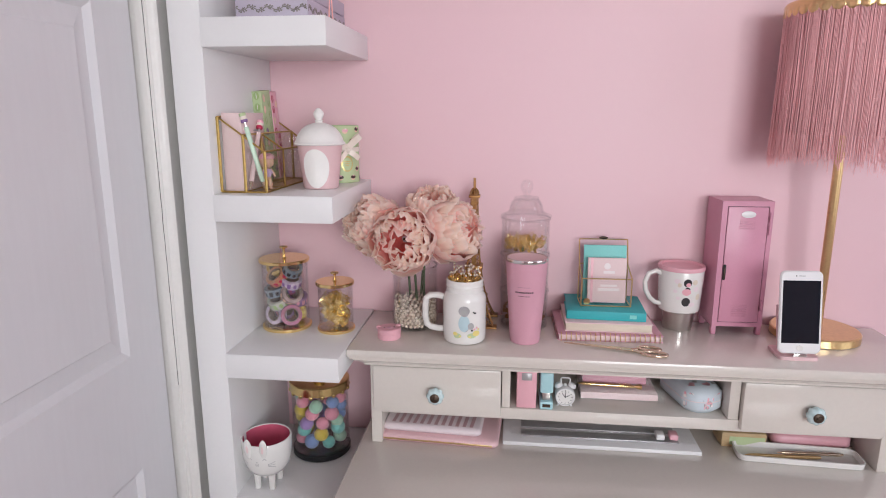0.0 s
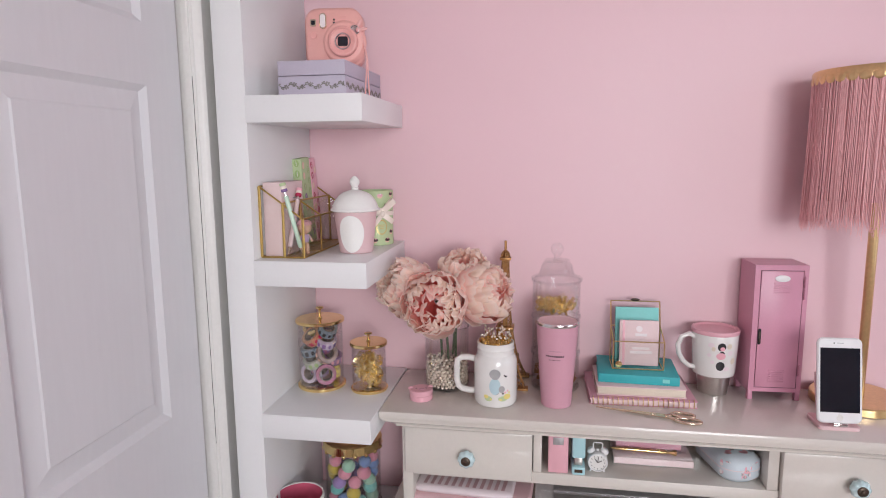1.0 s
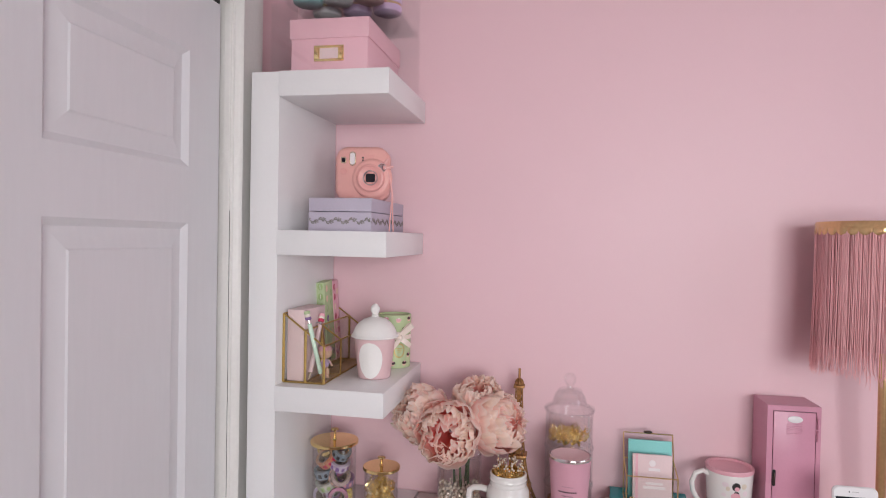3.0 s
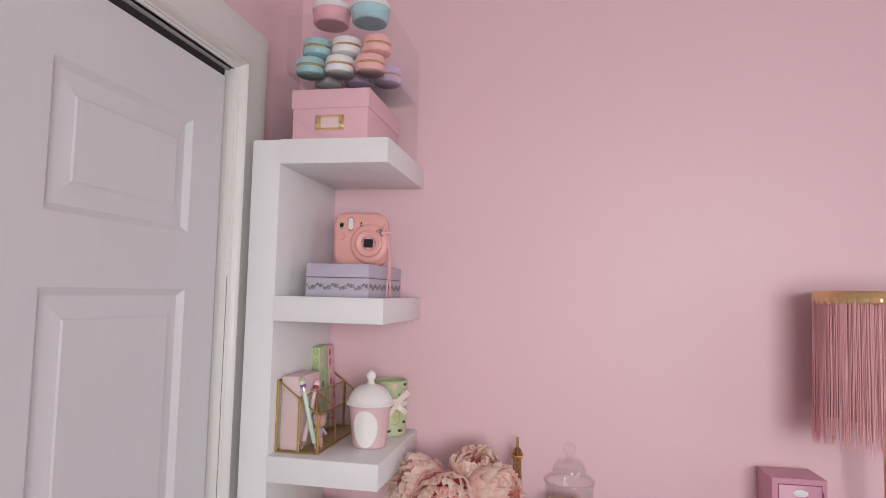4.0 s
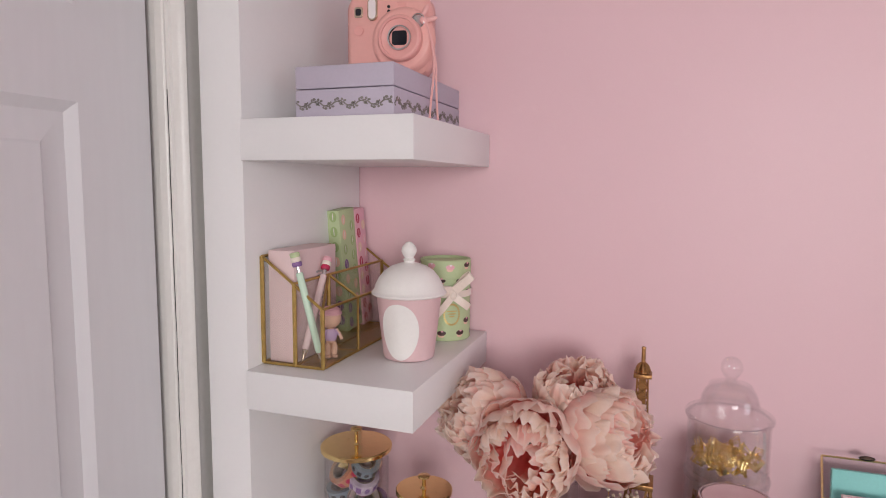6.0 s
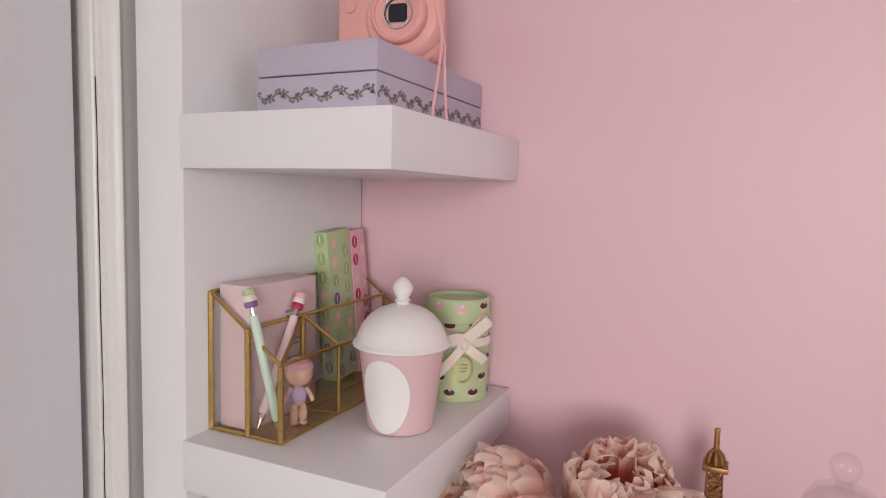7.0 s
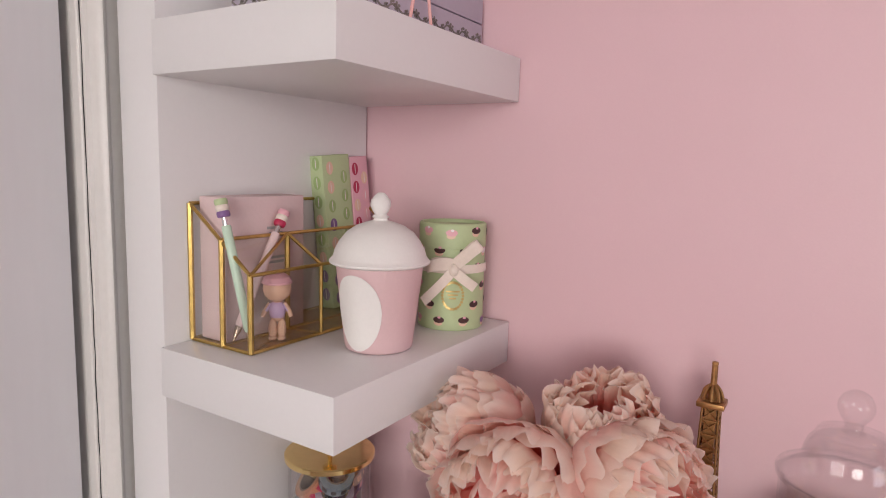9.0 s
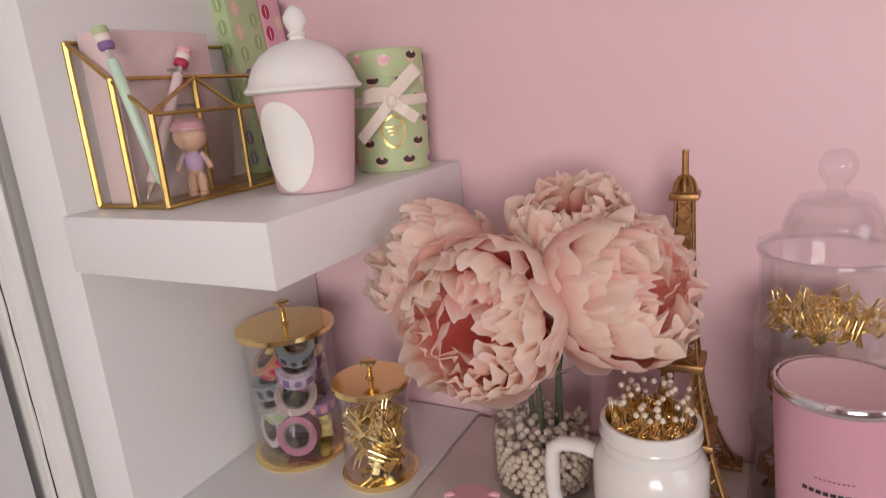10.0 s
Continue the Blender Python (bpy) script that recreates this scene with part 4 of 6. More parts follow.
def macaron_box(x, y, tilt, mat, label, w, seed, inks):
    rng = random.Random(seed)
    b = thing("sweets_box", pose(x, y, C + 0.0026 + w / 2 * math.sin(radians(5)), 5, tilt, 0), label, "box", "patterned sweets boxes")
    hh, d = 0.192, 0.021
    part("box_body", rbox((-d / 2, -w / 2, 0), (d / 2, w / 2, hh), 0.0008), mat, b)
    bm = bmesh.new()
    for face in range(2):
        for i in range(8):
            for j in range(2 if face == 0 else 1):
                z = 0.012 + i * 0.0235 + (0.011 if j else 0)
                if z > hh - 0.01:
                    continue
                k = rng.randrange(len(inks))
                if face == 0:
                    c, ax = (d / 2 + 0.0003, -w / 4 + j * w / 2, z), (0, 1, 0)
                else:
                    c, ax = (0.0, -w / 2 - 0.0003, z + 0.006), (1, 0, 0)
                flat_ellipse(bm, c, ax, (0, 0, 1), 0.0062, 0.0082, 14, k)
                cc = Vector(c) + Vector((0.0002 if face == 0 else 0, -0.0002 if face else 0, 0))
                flat_ellipse(bm, cc, ax, (0, 0, 1), 0.0007, 0.0066, 10, len(inks))
    part("print", bm, [*inks, WHITE_INK], b, "printed macarons in many colours")


macaron_box(-0.5715, 1.317, -2.0, GREEN_CARD, "pale green sweets box printed with macarons", 0.05, 2, [PURPLE_INK, GREEN_INK, PEACH_INK, GREEN_INK])
macaron_box(-0.5695, 1.3605, -2.5, PINK_PRINT_CARD, "pink sweets box printed with macarons", 0.034, 5, [RED_INK, PEACH_INK, RED_INK, PINK_INK])


def click_pen(foot, head, barrel, label, bands):
    f, t = Vector(foot), Vector(head)
    L = (t - f).length
    pen = thing("pen", Matrix.Translation(f) @ (t - f).to_track_quat("Z", "Y").to_matrix().to_4x4(), label, "pen", "pens in the organizer")
    part("tip", lathe([(0, 0), (0.0008, 0.0005), (0.0035, 0.012), (0.0035, 0.016)], 16), CHAMPAGNE, pen, "metal tip")
    part("barrel", lathe([(0.0035, 0.0161), (0.0046, 0.019), (0.0046, L - 0.028), (0.004, L - 0.026), (0, L - 0.026)], 16), barrel, pen)
    part("neck", lathe([(0.0028, L - 0.0259), (0.0028, L - 0.018)], 16), CHROME, pen)
    z = L - 0.018
    for i, m in enumerate(bands):
        part("macaron_top", lathe([(0, z), (0.0056, z), (0.0064, z + 0.0015), (0.0064, z + 0.0045), (0.0056, z + 0.006), (0, z + 0.006)], 16), m, pen)
        z += 0.006


click_pen((-0.5015, 1.110, C + 0.006), (-0.5345, 1.101, C + 0.149), MINT, "mint green pen with macaron top", [PURPLE_INK, CREAM_RIBBON, GREEN_CARD])
click_pen((-0.5325, 1.112, C + 0.006), (-0.5335, 1.183, C + 0.134), PINK_CARD, "pale pink pen with macaron top", [RED_INK, CREAM_RIBBON, PINK_INK])

# plain little vinyl figure standing behind the glass
bm = bmesh.new()
for args in (((0, 0, 0.0545), 0.0145, 16, 12, (1, 0.95, 0.95)), ((0, 0, 0.031), 0.0085, 14, 10, (1, 0.85, 1.35)), ((-0.0045, 0, 0.012), 0.005, 10, 8, (0.95, 1, 2.2)), ((0.0045, 0, 0.012), 0.005, 10, 8, (0.95, 1, 2.2)),
             ((-0.0045, -0.002, 0.0028), 0.0048, 10, 8, (0.95, 1.3, 0.58)), ((0.0045, -0.002, 0.0028), 0.0048, 10, 8, (0.95, 1.3, 0.58))):
    ball(bm, *args)
for s in (-1, 1):
    tube(bm, [(s * 0.007, 0, 0.039), (s * 0.012, -0.001, 0.031), (s * 0.0145, -0.003, 0.025)], 0.0025, 8)
for f in bm.faces:
    c = f.calc_center_median()
    f.material_index = 1 if c.z > 0.0605 else (2 if 0.024 < c.z < 0.041 and abs(c.x) < 0.009 and c.y < 0.002 else 0)
join(bm, lathe([(0.0, 0.0705), (0.008, 0.070), (0.0135, 0.0662), (0.0148, 0.0625), (0.0156, 0.0618), (0.0156, 0.0600), (0.0138, 0.0600)], 24), None, 1)
fig = part("toy_figure", bm, [SKIN_VINYL, PINK_PLASTIC, LILAC_PLASTIC], None, "small beige vinyl toy figure with pink cap")
fig.matrix_basis = pose(-0.5135, 1.153, C + 0.0022, 0, 0, 40)
tagged(fig, category="figurine")

cup = thing("lidded_cup", pose(-0.4215, 1.2055, C), "matte pink ceramic cup with white domed lid", "cup")
part("body", lathe([(0, 0), (0.0320, 0), (0.0340, 0.0012), (0.0350, 0.004), (0.0444, 0.0862), (0.0424, 0.0862), (0.0325, 0.006), (0, 0.006)], 56), PINK_MATTE, cup)
part("medallion", decal(bmesh.new(), 0.0394, -87, 0.0415, 0.0265, 0.0385, 0.0009, 40, slope=0.119), WHITE_MATTE, cup, "white oval medallion")
lid = part("lid", lathe([(0.0, 0.0864), (0.0480, 0.0864), (0.0510, 0.0882), (0.0512, 0.0902), (0.0492, 0.0922), (0.0474, 0.0945), (0.0455, 0.1010), (0.0412, 0.1095), (0.034, 0.1185), (0.0245, 0.1250), (0.014, 0.1288), (0.0075, 0.1305), (0.0068, 0.1325), (0.009, 0.134)], 56), WHITE_MATTE, cup, "white domed lid")
part("finial", lathe([(0.0088, 0.134), (0.006, 0.1365), (0.0085, 0.1405), (0.0105, 0.1455), (0.0098, 0.1505), (0.006, 0.1555), (0.003, 0.158), (0, 0.1585)], 28), WHITE_MATTE, lid)

CANX, CANY = -0.4135, 1.334
can = thing("gift_tin", pose(CANX, CANY, C), "round green tin printed with cakes, tied with ribbon", "tin")
R = 0.0385
part("tin_body", lathe([(0, 0), (R - 0.001, 0), (R, 0.001), (R, 0.094), (R + 0.0007, 0.0945), (R + 0.0007, 0.121), (R - 0.0005, 0.1225), (R - 0.0035, 0.1225), (R - 0.004, 0.1185), (0, 0.1185)], 56), GREEN_CARD, can)
rng = random.Random(9)
bm = bmesh.new()
inks = [BROWN_INK, BROWN_INK, PINK_INK, PURPLE_INK, WHITE_INK]
for row in range(6):
    for k in range(8):
        a = -170 + k * 45 + (22 if row % 2 else 0) + rng.uniform(-5, 5)
        z = 0.010 + row * 0.0205 + rng.uniform(-0.002, 0.002)
        if -86 < a < -28 and 0.03 < z < 0.075:
            continue
        rad = R if z < 0.094 else R + 0.0007
        i = rng.randrange(len(inks))
        decal(bm, rad, a, z - 0.0028, 0.0052, 0.0034, 0.0003, 12, index=5)
        decal(bm, rad, a + 1, z + 0.0008, 0.0068, 0.0038, 0.0005, 12, index=i)
        decal(bm, rad, a + 2, z + 0.0036, 0.0020, 0.0015, 0.0007, 8, index=(2 if i != 2 else 4))
part("print", bm, inks + [PEACH_INK], can, "printed little cakes and pastries")
bm = bmesh.new()
for k in range(26):
    t = 2 * math.pi * k / 26
    decal(bm, R, -56 + 17.5 * math.cos(t), 0.041 + 0.0155 * math.sin(t), 0.0017, 0.0017, 0.0004, 8)
for z, w in ((0.046, 0.016), (0.042, 0.012), (0.038, 0.008)):
    decal(bm, R, -56, z, w / 2, 0.0009, 0.0004, 12, square=True)
part("emblem", bm, GOLD_INK, can, "gold foil oval emblem, lettering unreadable")
part("ribbon_band", lathe([(R + 0.0012, 0.0665), (R + 0.0017, 0.0665), (R + 0.0017, 0.0765), (R + 0.0012, 0.0765), (R + 0.0012, 0.0665)], 56), CREAM_RIBBON, can, "cream satin ribbon band")
bow = Matrix.Rotation(radians(-56), 4, "Z") @ pose(R + 0.004, 0, 0.0715, 90, 0, 90) @ Matrix.Diagonal((1.02, 1.2, 1.0, 1))
bm = bmesh.new()
for s, lift in ((-1, 0.006), (1, 0.028)):
    sub = bmesh.new()
    strip(sub, [(s * (0.001 + 0.027 * math.sin(u * math.pi) ** 0.8 * (1 if u < 0.5 else 1)), 0.001 + lift * math.sin(u * math.pi) + 0.004 * math.cos(u * 2 * math.pi), 0.002 + 0.007 * math.sin(2 * math.pi * u)) for u in [i / 12 for i in range(13)]], 0.012, 0.0005, (0.2 if s < 0 else -0.7, 1 if s < 0 else 0.7, 0.1))
    join(bm, sub, bow)
for s, ex, ey in ((-1, -0.033, -0.028), (1, 0.024, -0.014)):
    sub = bmesh.new()
    strip(sub, [(s * 0.002 + (ex - s * 0.002) * u, -0.002 + ey * u, 0.003 + 0.004 * math.sin(3 * u)) for u in [i / 8 for i in range(9)]], 0.010, 0.0005, (0.6 * s, 0.8, 0.15))
    join(bm, sub, bow)
join(bm, ball(bmesh.new(), (0, 0, 0.003), 0.0055, 12, 8, (1, 1.1, 0.8)), bow)
part("bow", bm, CREAM_RIBBON, can, "cream satin bow", sharp=60)

# ---- on the shelf above: lilac box and instant camera ----
B = LEVELS[4]
lbox = thing("keepsake_box", pose(-0.4765, 1.252, B, 0, 0, 0.0), "lilac wooden box with grey scroll border", "box")
part("box_body", rbox((-0.068, -0.1265, 0), (0.068, 0.1265, 0.0395), 0.0012), LILAC, lbox)
part("box_lid", rbox((-0.068, -0.1265, 0.0405), (0.068, 0.1265, 0.0685), 0.0016), LILAC, lbox)


def scroll(bm, m, flip):
    """One curling leaf of the border, in the plane x to the right and z up, towards -y."""
    sub = bmesh.new()
    pts = [Vector((-0.0085 + 0.017 * u, 0, 0.0048 * math.sin(math.pi * u) * flip - 0.0022 * flip)) for u in [i / 8 for i in range(9)]]
    strip(sub, pts, 0.0008, 0.0017, (0, 1, 0))
    pts = [Vector((0.0045 + 0.0036 * (1 - 0.1 * i) * math.cos(2.6 - 0.75 * i), 0, flip * (0.0005 + 0.0036 * (1 - 0.1 * i) * math.sin(2.6 - 0.75 * i)))) for i in range(8)]
    strip(sub, pts, 0.0008, 0.0017, (0, 1, 0))
    for cx, cz, r, sx, sz in ((0.0006, 0.0058, 0.0024, 1.0, 0.7), (-0.0028, 0.0044, 0.0018, 0.8, 1.0), (-0.006, -0.0036, 0.0019, 1.2, 0.7), (0.0066, 0.0052, 0.0017, 1.0, 1.0)):
        ball(sub, (cx, 0, cz * flip), r, 8, 5, (sx, 0.2, sz))
    join(bm, sub, m)


bm = bmesh.new()
for k in range(8):
    scroll(bm, pose(-0.058 + 0.0166 * k, -0.1268, 0.0215), 1 if k % 2 else -1)
part("scroll_border", bm, SILVER_GREY, lbox, "grey glitter scroll border")
bm = bmesh.new()
for k in range(15):
    scroll(bm, pose(0.0683, -0.1165 + 0.0165 * k, 0.0215, 0, 0, 90), -1 if k % 2 else 1)
part("scroll_border", bm, SILVER_GREY, lbox, "grey glitter scroll border")

icam = thing("instant_camera", pose(-0.472, 1.262, B + 0.0687, 0, 0, 6), "blush pink instant camera with round lens barrel", "camera")
bm = slab(0.120, 0.121, 0.044, 0.028, 0.007, 8)
bm.transform(pose(0, 0.022, 0.0605, 90))
part("body", bm, BLUSH_PLASTIC, icam, sharp=50)
turn = pose(0.024, -0.0225, 0.05, 90)


def ring(name, prof, mat, m, parent, label="", n=48):
    bm = lathe(prof, n)
    bm.transform(m)
    return part(name, bm, mat, parent, label)


ring("lens_housing", [(0.0455, -0.002), (0.0435, 0.004), (0.0400, 0.0075), (0.037, 0.0085), (0.0, 0.0085)], BLUSH_PLASTIC, turn, icam)
lens = ring("lens_barrel", [(0.0305, 0.0086), (0.0305, 0.019), (0.0285, 0.0215), (0.0255, 0.0220), (0.0250, 0.0200), (0.017, 0.0185), (0.0165, 0.0175), (0.0, 0.0175)], BLUSH_DEEP, turn, icam, "deeper pink lens barrel")
ring("lens_ring", [(0.0165, 0.0176), (0.0165, 0.0205), (0.0145, 0.0205), (0.0135, 0.0182)], CHROME, turn, lens, "chrome ring")
bm = slab(0.021, 0.019, 0.0008, 0.004, 0.0002)
bm.transform(turn @ pose(0, 0, 0.0177))
part("lens_glass", bm, SCREEN, lens, "dark square lens glass")
bm = slab(0.0145, 0.0315, 0.004, 0.007, 0.0008, 6)
bm.transform(pose(-0.020, -0.0215, 0.094, 90))
part("flash", bm, CHAMPAGNE, icam, "oval flash window in a gold frame")
bm = slab(0.0105, 0.0265, 0.0015, 0.005, 0.0005, 6)
bm.transform(pose(-0.020, -0.0253, 0.094, 90))
part("flash_lens", bm, WHITE_INK, icam, "pale flash diffuser")
bm = slab(0.0125, 0.0145, 0.003, 0.003, 0.0006)
bm.transform(pose(-0.041, -0.0205, 0.091, 90))
part("viewfinder", bm, CHAMPAGNE, icam)
bm = slab(0.008, 0.009, 0.001, 0.002, 0.0003)
bm.transform(pose(-0.041, -0.0235, 0.091, 90))
part("viewfinder_glass", bm, SCREEN, icam)
for z in (0.0905, 0.0965):
    ring("sensor", [(0.0022, 0), (0.002, 0.0012), (0, 0.0014)], BLACK, pose(0.003, -0.0222, z, 90), icam, "", 14)
ring("shutter_button", [(0.0072, 0), (0.0072, 0.0018), (0.0064, 0.0024), (0, 0.0026)], BLUSH_DEEP, pose(-0.041, -0.0215, 0.066, 90), icam, "", 24)
ring("mirror", [(0.0098, 0.0), (0.0098, 0.0105), (0.0085, 0.0115), (0.0075, 0.0095), (0, 0.0100)], CHROME, pose(0.0475, -0.0215, 0.0735, 90), icam, "small round selfie mirror", 28)
bm = bmesh.new()
for x, z, w in ((0.022, 0.1005, 0.015), (0.022, 0.0965, 0.011)):
    box(bm, (x - w / 2, -0.0226, z), (x + w / 2, -0.0221, z + 0.0018))
part("print", bm, BLUSH_DEEP, icam, "small lettering, unreadable")
bm = bmesh.new()
for s, x, z, tilt in ((1, 0.056, 0.086, -30), (1, 0.064, 0.075, -78)):
    sub = ball(bmesh.new(), (0, 0, 0), 0.0052, 12, 8, (0.7, 0.6, 1.9))
    join(bm, sub, pose(x, -0.028, z, 0, -tilt, 0))
ball(bm, (0.0545, -0.0285, 0.074), 0.0062, 12, 8, (1, 0.8, 1))
part("charm", bm, SALMON, icam, "pink bunny ear charm")
bm = bmesh.new()
for ey, ph in ((-0.030, 0.0), (0.016, 1.2)):
    pts = []
    for i in range(19):
        u = i / 18
        x = 0.0565 + 0.0155 * min(1.0, u / 0.42) ** 0.7 + 0.0006 * math.sin(5 * u + ph)
        pts.append((x, -0.030 + ey * u ** 1.5 + 0.0015 * math.sin(6 * u + ph), 0.072 - 0.1385 * u))
    tube(bm, pts, 0.0017, 6)
part("strap", bm, SALMON, icam, "coral braided wrist strap hanging down")

# ---- top of the unit: acrylic cases, pink box, macaron boxes ----
A = LEVELS[5]


def acrylic_case(x0, x1, y0, y1, z, hh, label):
    case = thing("acrylic_case", pose((x0 + x1) / 2, (y0 + y1) / 2, z), label, "display case", "stacked acrylic cases")
    w, d, t = (x1 - x0) / 2, (y1 - y0) / 2, 0.003
    for nm, a, b in (("base", (-w, -d, 0), (w, d, t)), ("top", (-w, -d, hh - t), (w, d, hh)), ("side", (-w, -d, t + 0.0002), (-w + t, d, hh - t - 0.0002)), ("side", (w - t, -d, t + 0.0002), (w, d, hh - t - 0.0002)),
                     ("back", (-w + t + 0.0002, d - t, t + 0.0002), (w - t - 0.0002, d, hh - t - 0.0002)), ("front", (-w + t + 0.0002, -d, t + 0.0002), (w - t - 0.0002, -d + t, hh - t - 0.0002))):
        part(nm, rbox(a, b, 0.0006, 1), ACRYLIC, case, shadow=False)
    bm = lathe([(0.0135, 0), (0.0135, 0.004), (0.0115, 0.004), (0.0115, 0), (0.0135, 0)], 24)
    bm.transform(pose(0.0, -d - 0.0002, 0.012, 90))
    part("pull_ring", bm, ACRYLIC, case, shadow=False)
    return case


acrylic_case(-0.622, -0.372, 1.100, 1.37, A + 0.0002, 0.147, "clear acrylic drawer case holding a pink box")
acrylic_case(-0.596, -0.370, 1.100, 1.36, A + 0.1475, 0.126, "clear acrylic case filled with macaron boxes")
pbox = thing("storage_box", pose(-0.502, 1.235, A + 0.0036), "pink paper storage box with gold label holder", "box")
part("box_body", rbox((-0.082, -0.117, 0), (0.082, 0.117, 0.098), 0.001), BOX_PINK, pbox)
part("box_lid", rbox((-0.085, -0.12, 0.0725), (0.085, 0.12, 0.113), 0.0012), BOX_PINK, pbox)
holder = bmesh.new()
for a, b in (((-0.032, -0.1195, 0.026), (0.032, -0.1172, 0.031)), ((-0.032, -0.1195, 0.053), (0.032, -0.1172, 0.058)), ((-0.032, -0.1195, 0.031), (-0.020, -0.1172, 0.053)), ((0.020, -0.1195, 0.031), (0.032, -0.1172, 0.053))):
    box(holder, a, b, 0.0006)
lh = part("label_holder", holder, GOLD, pbox, "gold metal label holder")
for x in (-0.026, 0.026):
    ring("rivet", [(0.0025, 0), (0.0015, 0.0012), (0, 0.0014)], BRASS, pose(x, -0.1195, 0.042, 90), lh, "", 12)
part("label_card", rbox((-0.0199, -0.1178, 0.0311), (0.0199, -0.1173, 0.0529), 0), PINK_CARD, pbox, "pale label card")


def macaron_case(x, y, z, r, mat, label):
    mc = thing("macaron_box", pose(x, y, z), label, "trinket box", "macaron boxes in the case")
    part("bottom_shell", lathe([(0, 0), (r * 0.7, 0), (r * 0.93, 0.004), (r, 0.011), (r * 0.97, 0.017), (0, 0.0172)], 32), mat, mc)
    part("gold_band", lathe([(r * 0.9, 0.0173), (r * 0.95, 0.0178), (r * 0.95, 0.0212), (r * 0.9, 0.0217)], 32), GOLD, mc, "gold band")
    part("top_shell", lathe([(0, 0.0218), (r * 0.97, 0.022), (r, 0.028), (r * 0.92, 0.036), (r * 0.6, 0.0405), (0, 0.0415)], 32), mat, mc)


ym = 1.137
z0 = A + 0.1508
for x, mat, lab in ((-0.557, TURQUOISE, "turquoise"), (-0.491, WHITE_PLASTIC, "white"), (-0.424, SALMON, "salmon pink")):
    macaron_case(x, ym, z0, 0.0315, mat, lab + " macaron shaped trinket box with gold band")
    macaron_case(x + 0.012, ym + 0.004, z0 + 0.0417, 0.0315, mat, lab + " macaron shaped trinket box stacked on another")
for x, mat, lab in ((-0.545, WHITE_PLASTIC, "white"), (-0.475, LILAC_PLASTIC, "lilac"), (-0.408, LILAC_PLASTIC, "lilac")):
    macaron_case(x, ym + 0.075, z0, 0.0315, mat, lab + " macaron shaped trinket box with gold band")
for x, mat, lab in ((-0.525, PINK_PLASTIC, "pink"), (-0.437, PALE_TURQUOISE, "pale turquoise")):
    tub = thing("round_tub", pose(x, 1.165, A + 0.2738), lab + " round tub with a white lid", "tub", "round tubs on the case")
    part("tub_body", lathe([(0, 0), (0.036, 0), (0.039, 0.003), (0.0405, 0.03), (0, 0.03)], 40), mat, tub)
    part("lid", lathe([(0, 0.0302), (0.042, 0.0302), (0.042, 0.042), (0.040, 0.0435), (0, 0.044)], 40), WHITE_PLASTIC, tub, "white lid")

# ---- bunny planter ----
bp = thing("bunny_planter", pose(-0.5395, 1.128, LEVELS[1]) @ Matrix.Diagonal((0.97, 0.97, 0.97, 1)), "white ceramic bunny planter on little legs, pink inside", "planter")
part("bowl", lathe([(0, 0.030), (0.020, 0.0305), (0.036, 0.037), (0.046, 0.050), (0.0515, 0.068), (0.0535, 0.092), (0.0535, 0.1135), (0.0525, 0.115), (0.0505, 0.115), (0.0495, 0.1135)], 48), WHITE_CERAMIC, bp)
part("lining", lathe([(0.0495, 0.1134), (0.0493, 0.092), (0.0475, 0.07), (0.042, 0.053), (0.03, 0.043), (0, 0.040)], 48), PLANTER_PINK, bp, "raspberry pink glazed inside")
for x, y in ((-0.016, -0.022), (0.016, -0.022), (-0.017, 0.02), (0.017, 0.02)):
    part("leg", lathe([(0, 0), (0.0065, 0), (0.0075, 0.002), (0.0072, 0.02), (0.009, 0.036), (0.0, 0.037)], 16, None, x, y), WHITE_CERAMIC, bp)
for s in (-1, 1):
    ear = part("ear", join(bmesh.new(), ball(bmesh.new(), (0, 0, 0), 0.0105, 14, 10, (0.85, 0.5, 2.3)), pose(-0.004 + s * 0.0165, -0.0505, 0.107, 6, s * 3, 0)), WHITE_CERAMIC, bp)
    part("inner_ear", join(bmesh.new(), ball(bmesh.new(), (0, 0, 0), 0.0048, 12, 8, (0.75, 0.35, 2.3)), pose(-0.004 + s * 0.0165, -0.0545, 0.108, 6, s * 3, 0)), PINK_CARD, ear, "faint pink inner ear")
bm = bmesh.new()
for s in (-1, 1):
    for k in range(9):
        u = k / 8
        decal(bm, 0.0524, -92 + s * (14 + 7 * u), 0.0855 - 0.003 * math.sin(math.pi * u) * -1 - 0.002, 0.0010, 0.0008, 0.0006, 6)
    for j in range(3):
        for k in range(10):
            u = k / 9
            decal(bm, 0.0520, -92 + s * (26 + 15 * u), 0.071 + (j - 1) * 0.004 * (0.5 + u), 0.0011, 0.0005, 0.0009, 6)
    for k in range(6):
        u = k / 5
        decal(bm, 0.0520, -92 + s * 4 * u, 0.0745 - 0.004 * math.sin(math.pi * u), 0.0008, 0.0008, 0.0008, 6)
decal(bm, 0.0522, -92, 0.0785, 0.0016, 0.0012, 0.0006, 8)
part("painted_face", bm, GREY_INK, bp, "thin painted whiskers and closed eyes")


# ---- along the hutch top ----
H = HUTCH_Z
pig = thing("lip_balm_pot", pose(-0.2855, 1.199, H, 0, 0, 20), "small pink pot with piglet ears and face", "pot")
part("pot", lathe([(0, 0), (0.023, 0), (0.0245, 0.0015), (0.0245, 0.0115), (0.0235, 0.0125), (0, 0.0125)], 36), PINK_PLASTIC, pig)
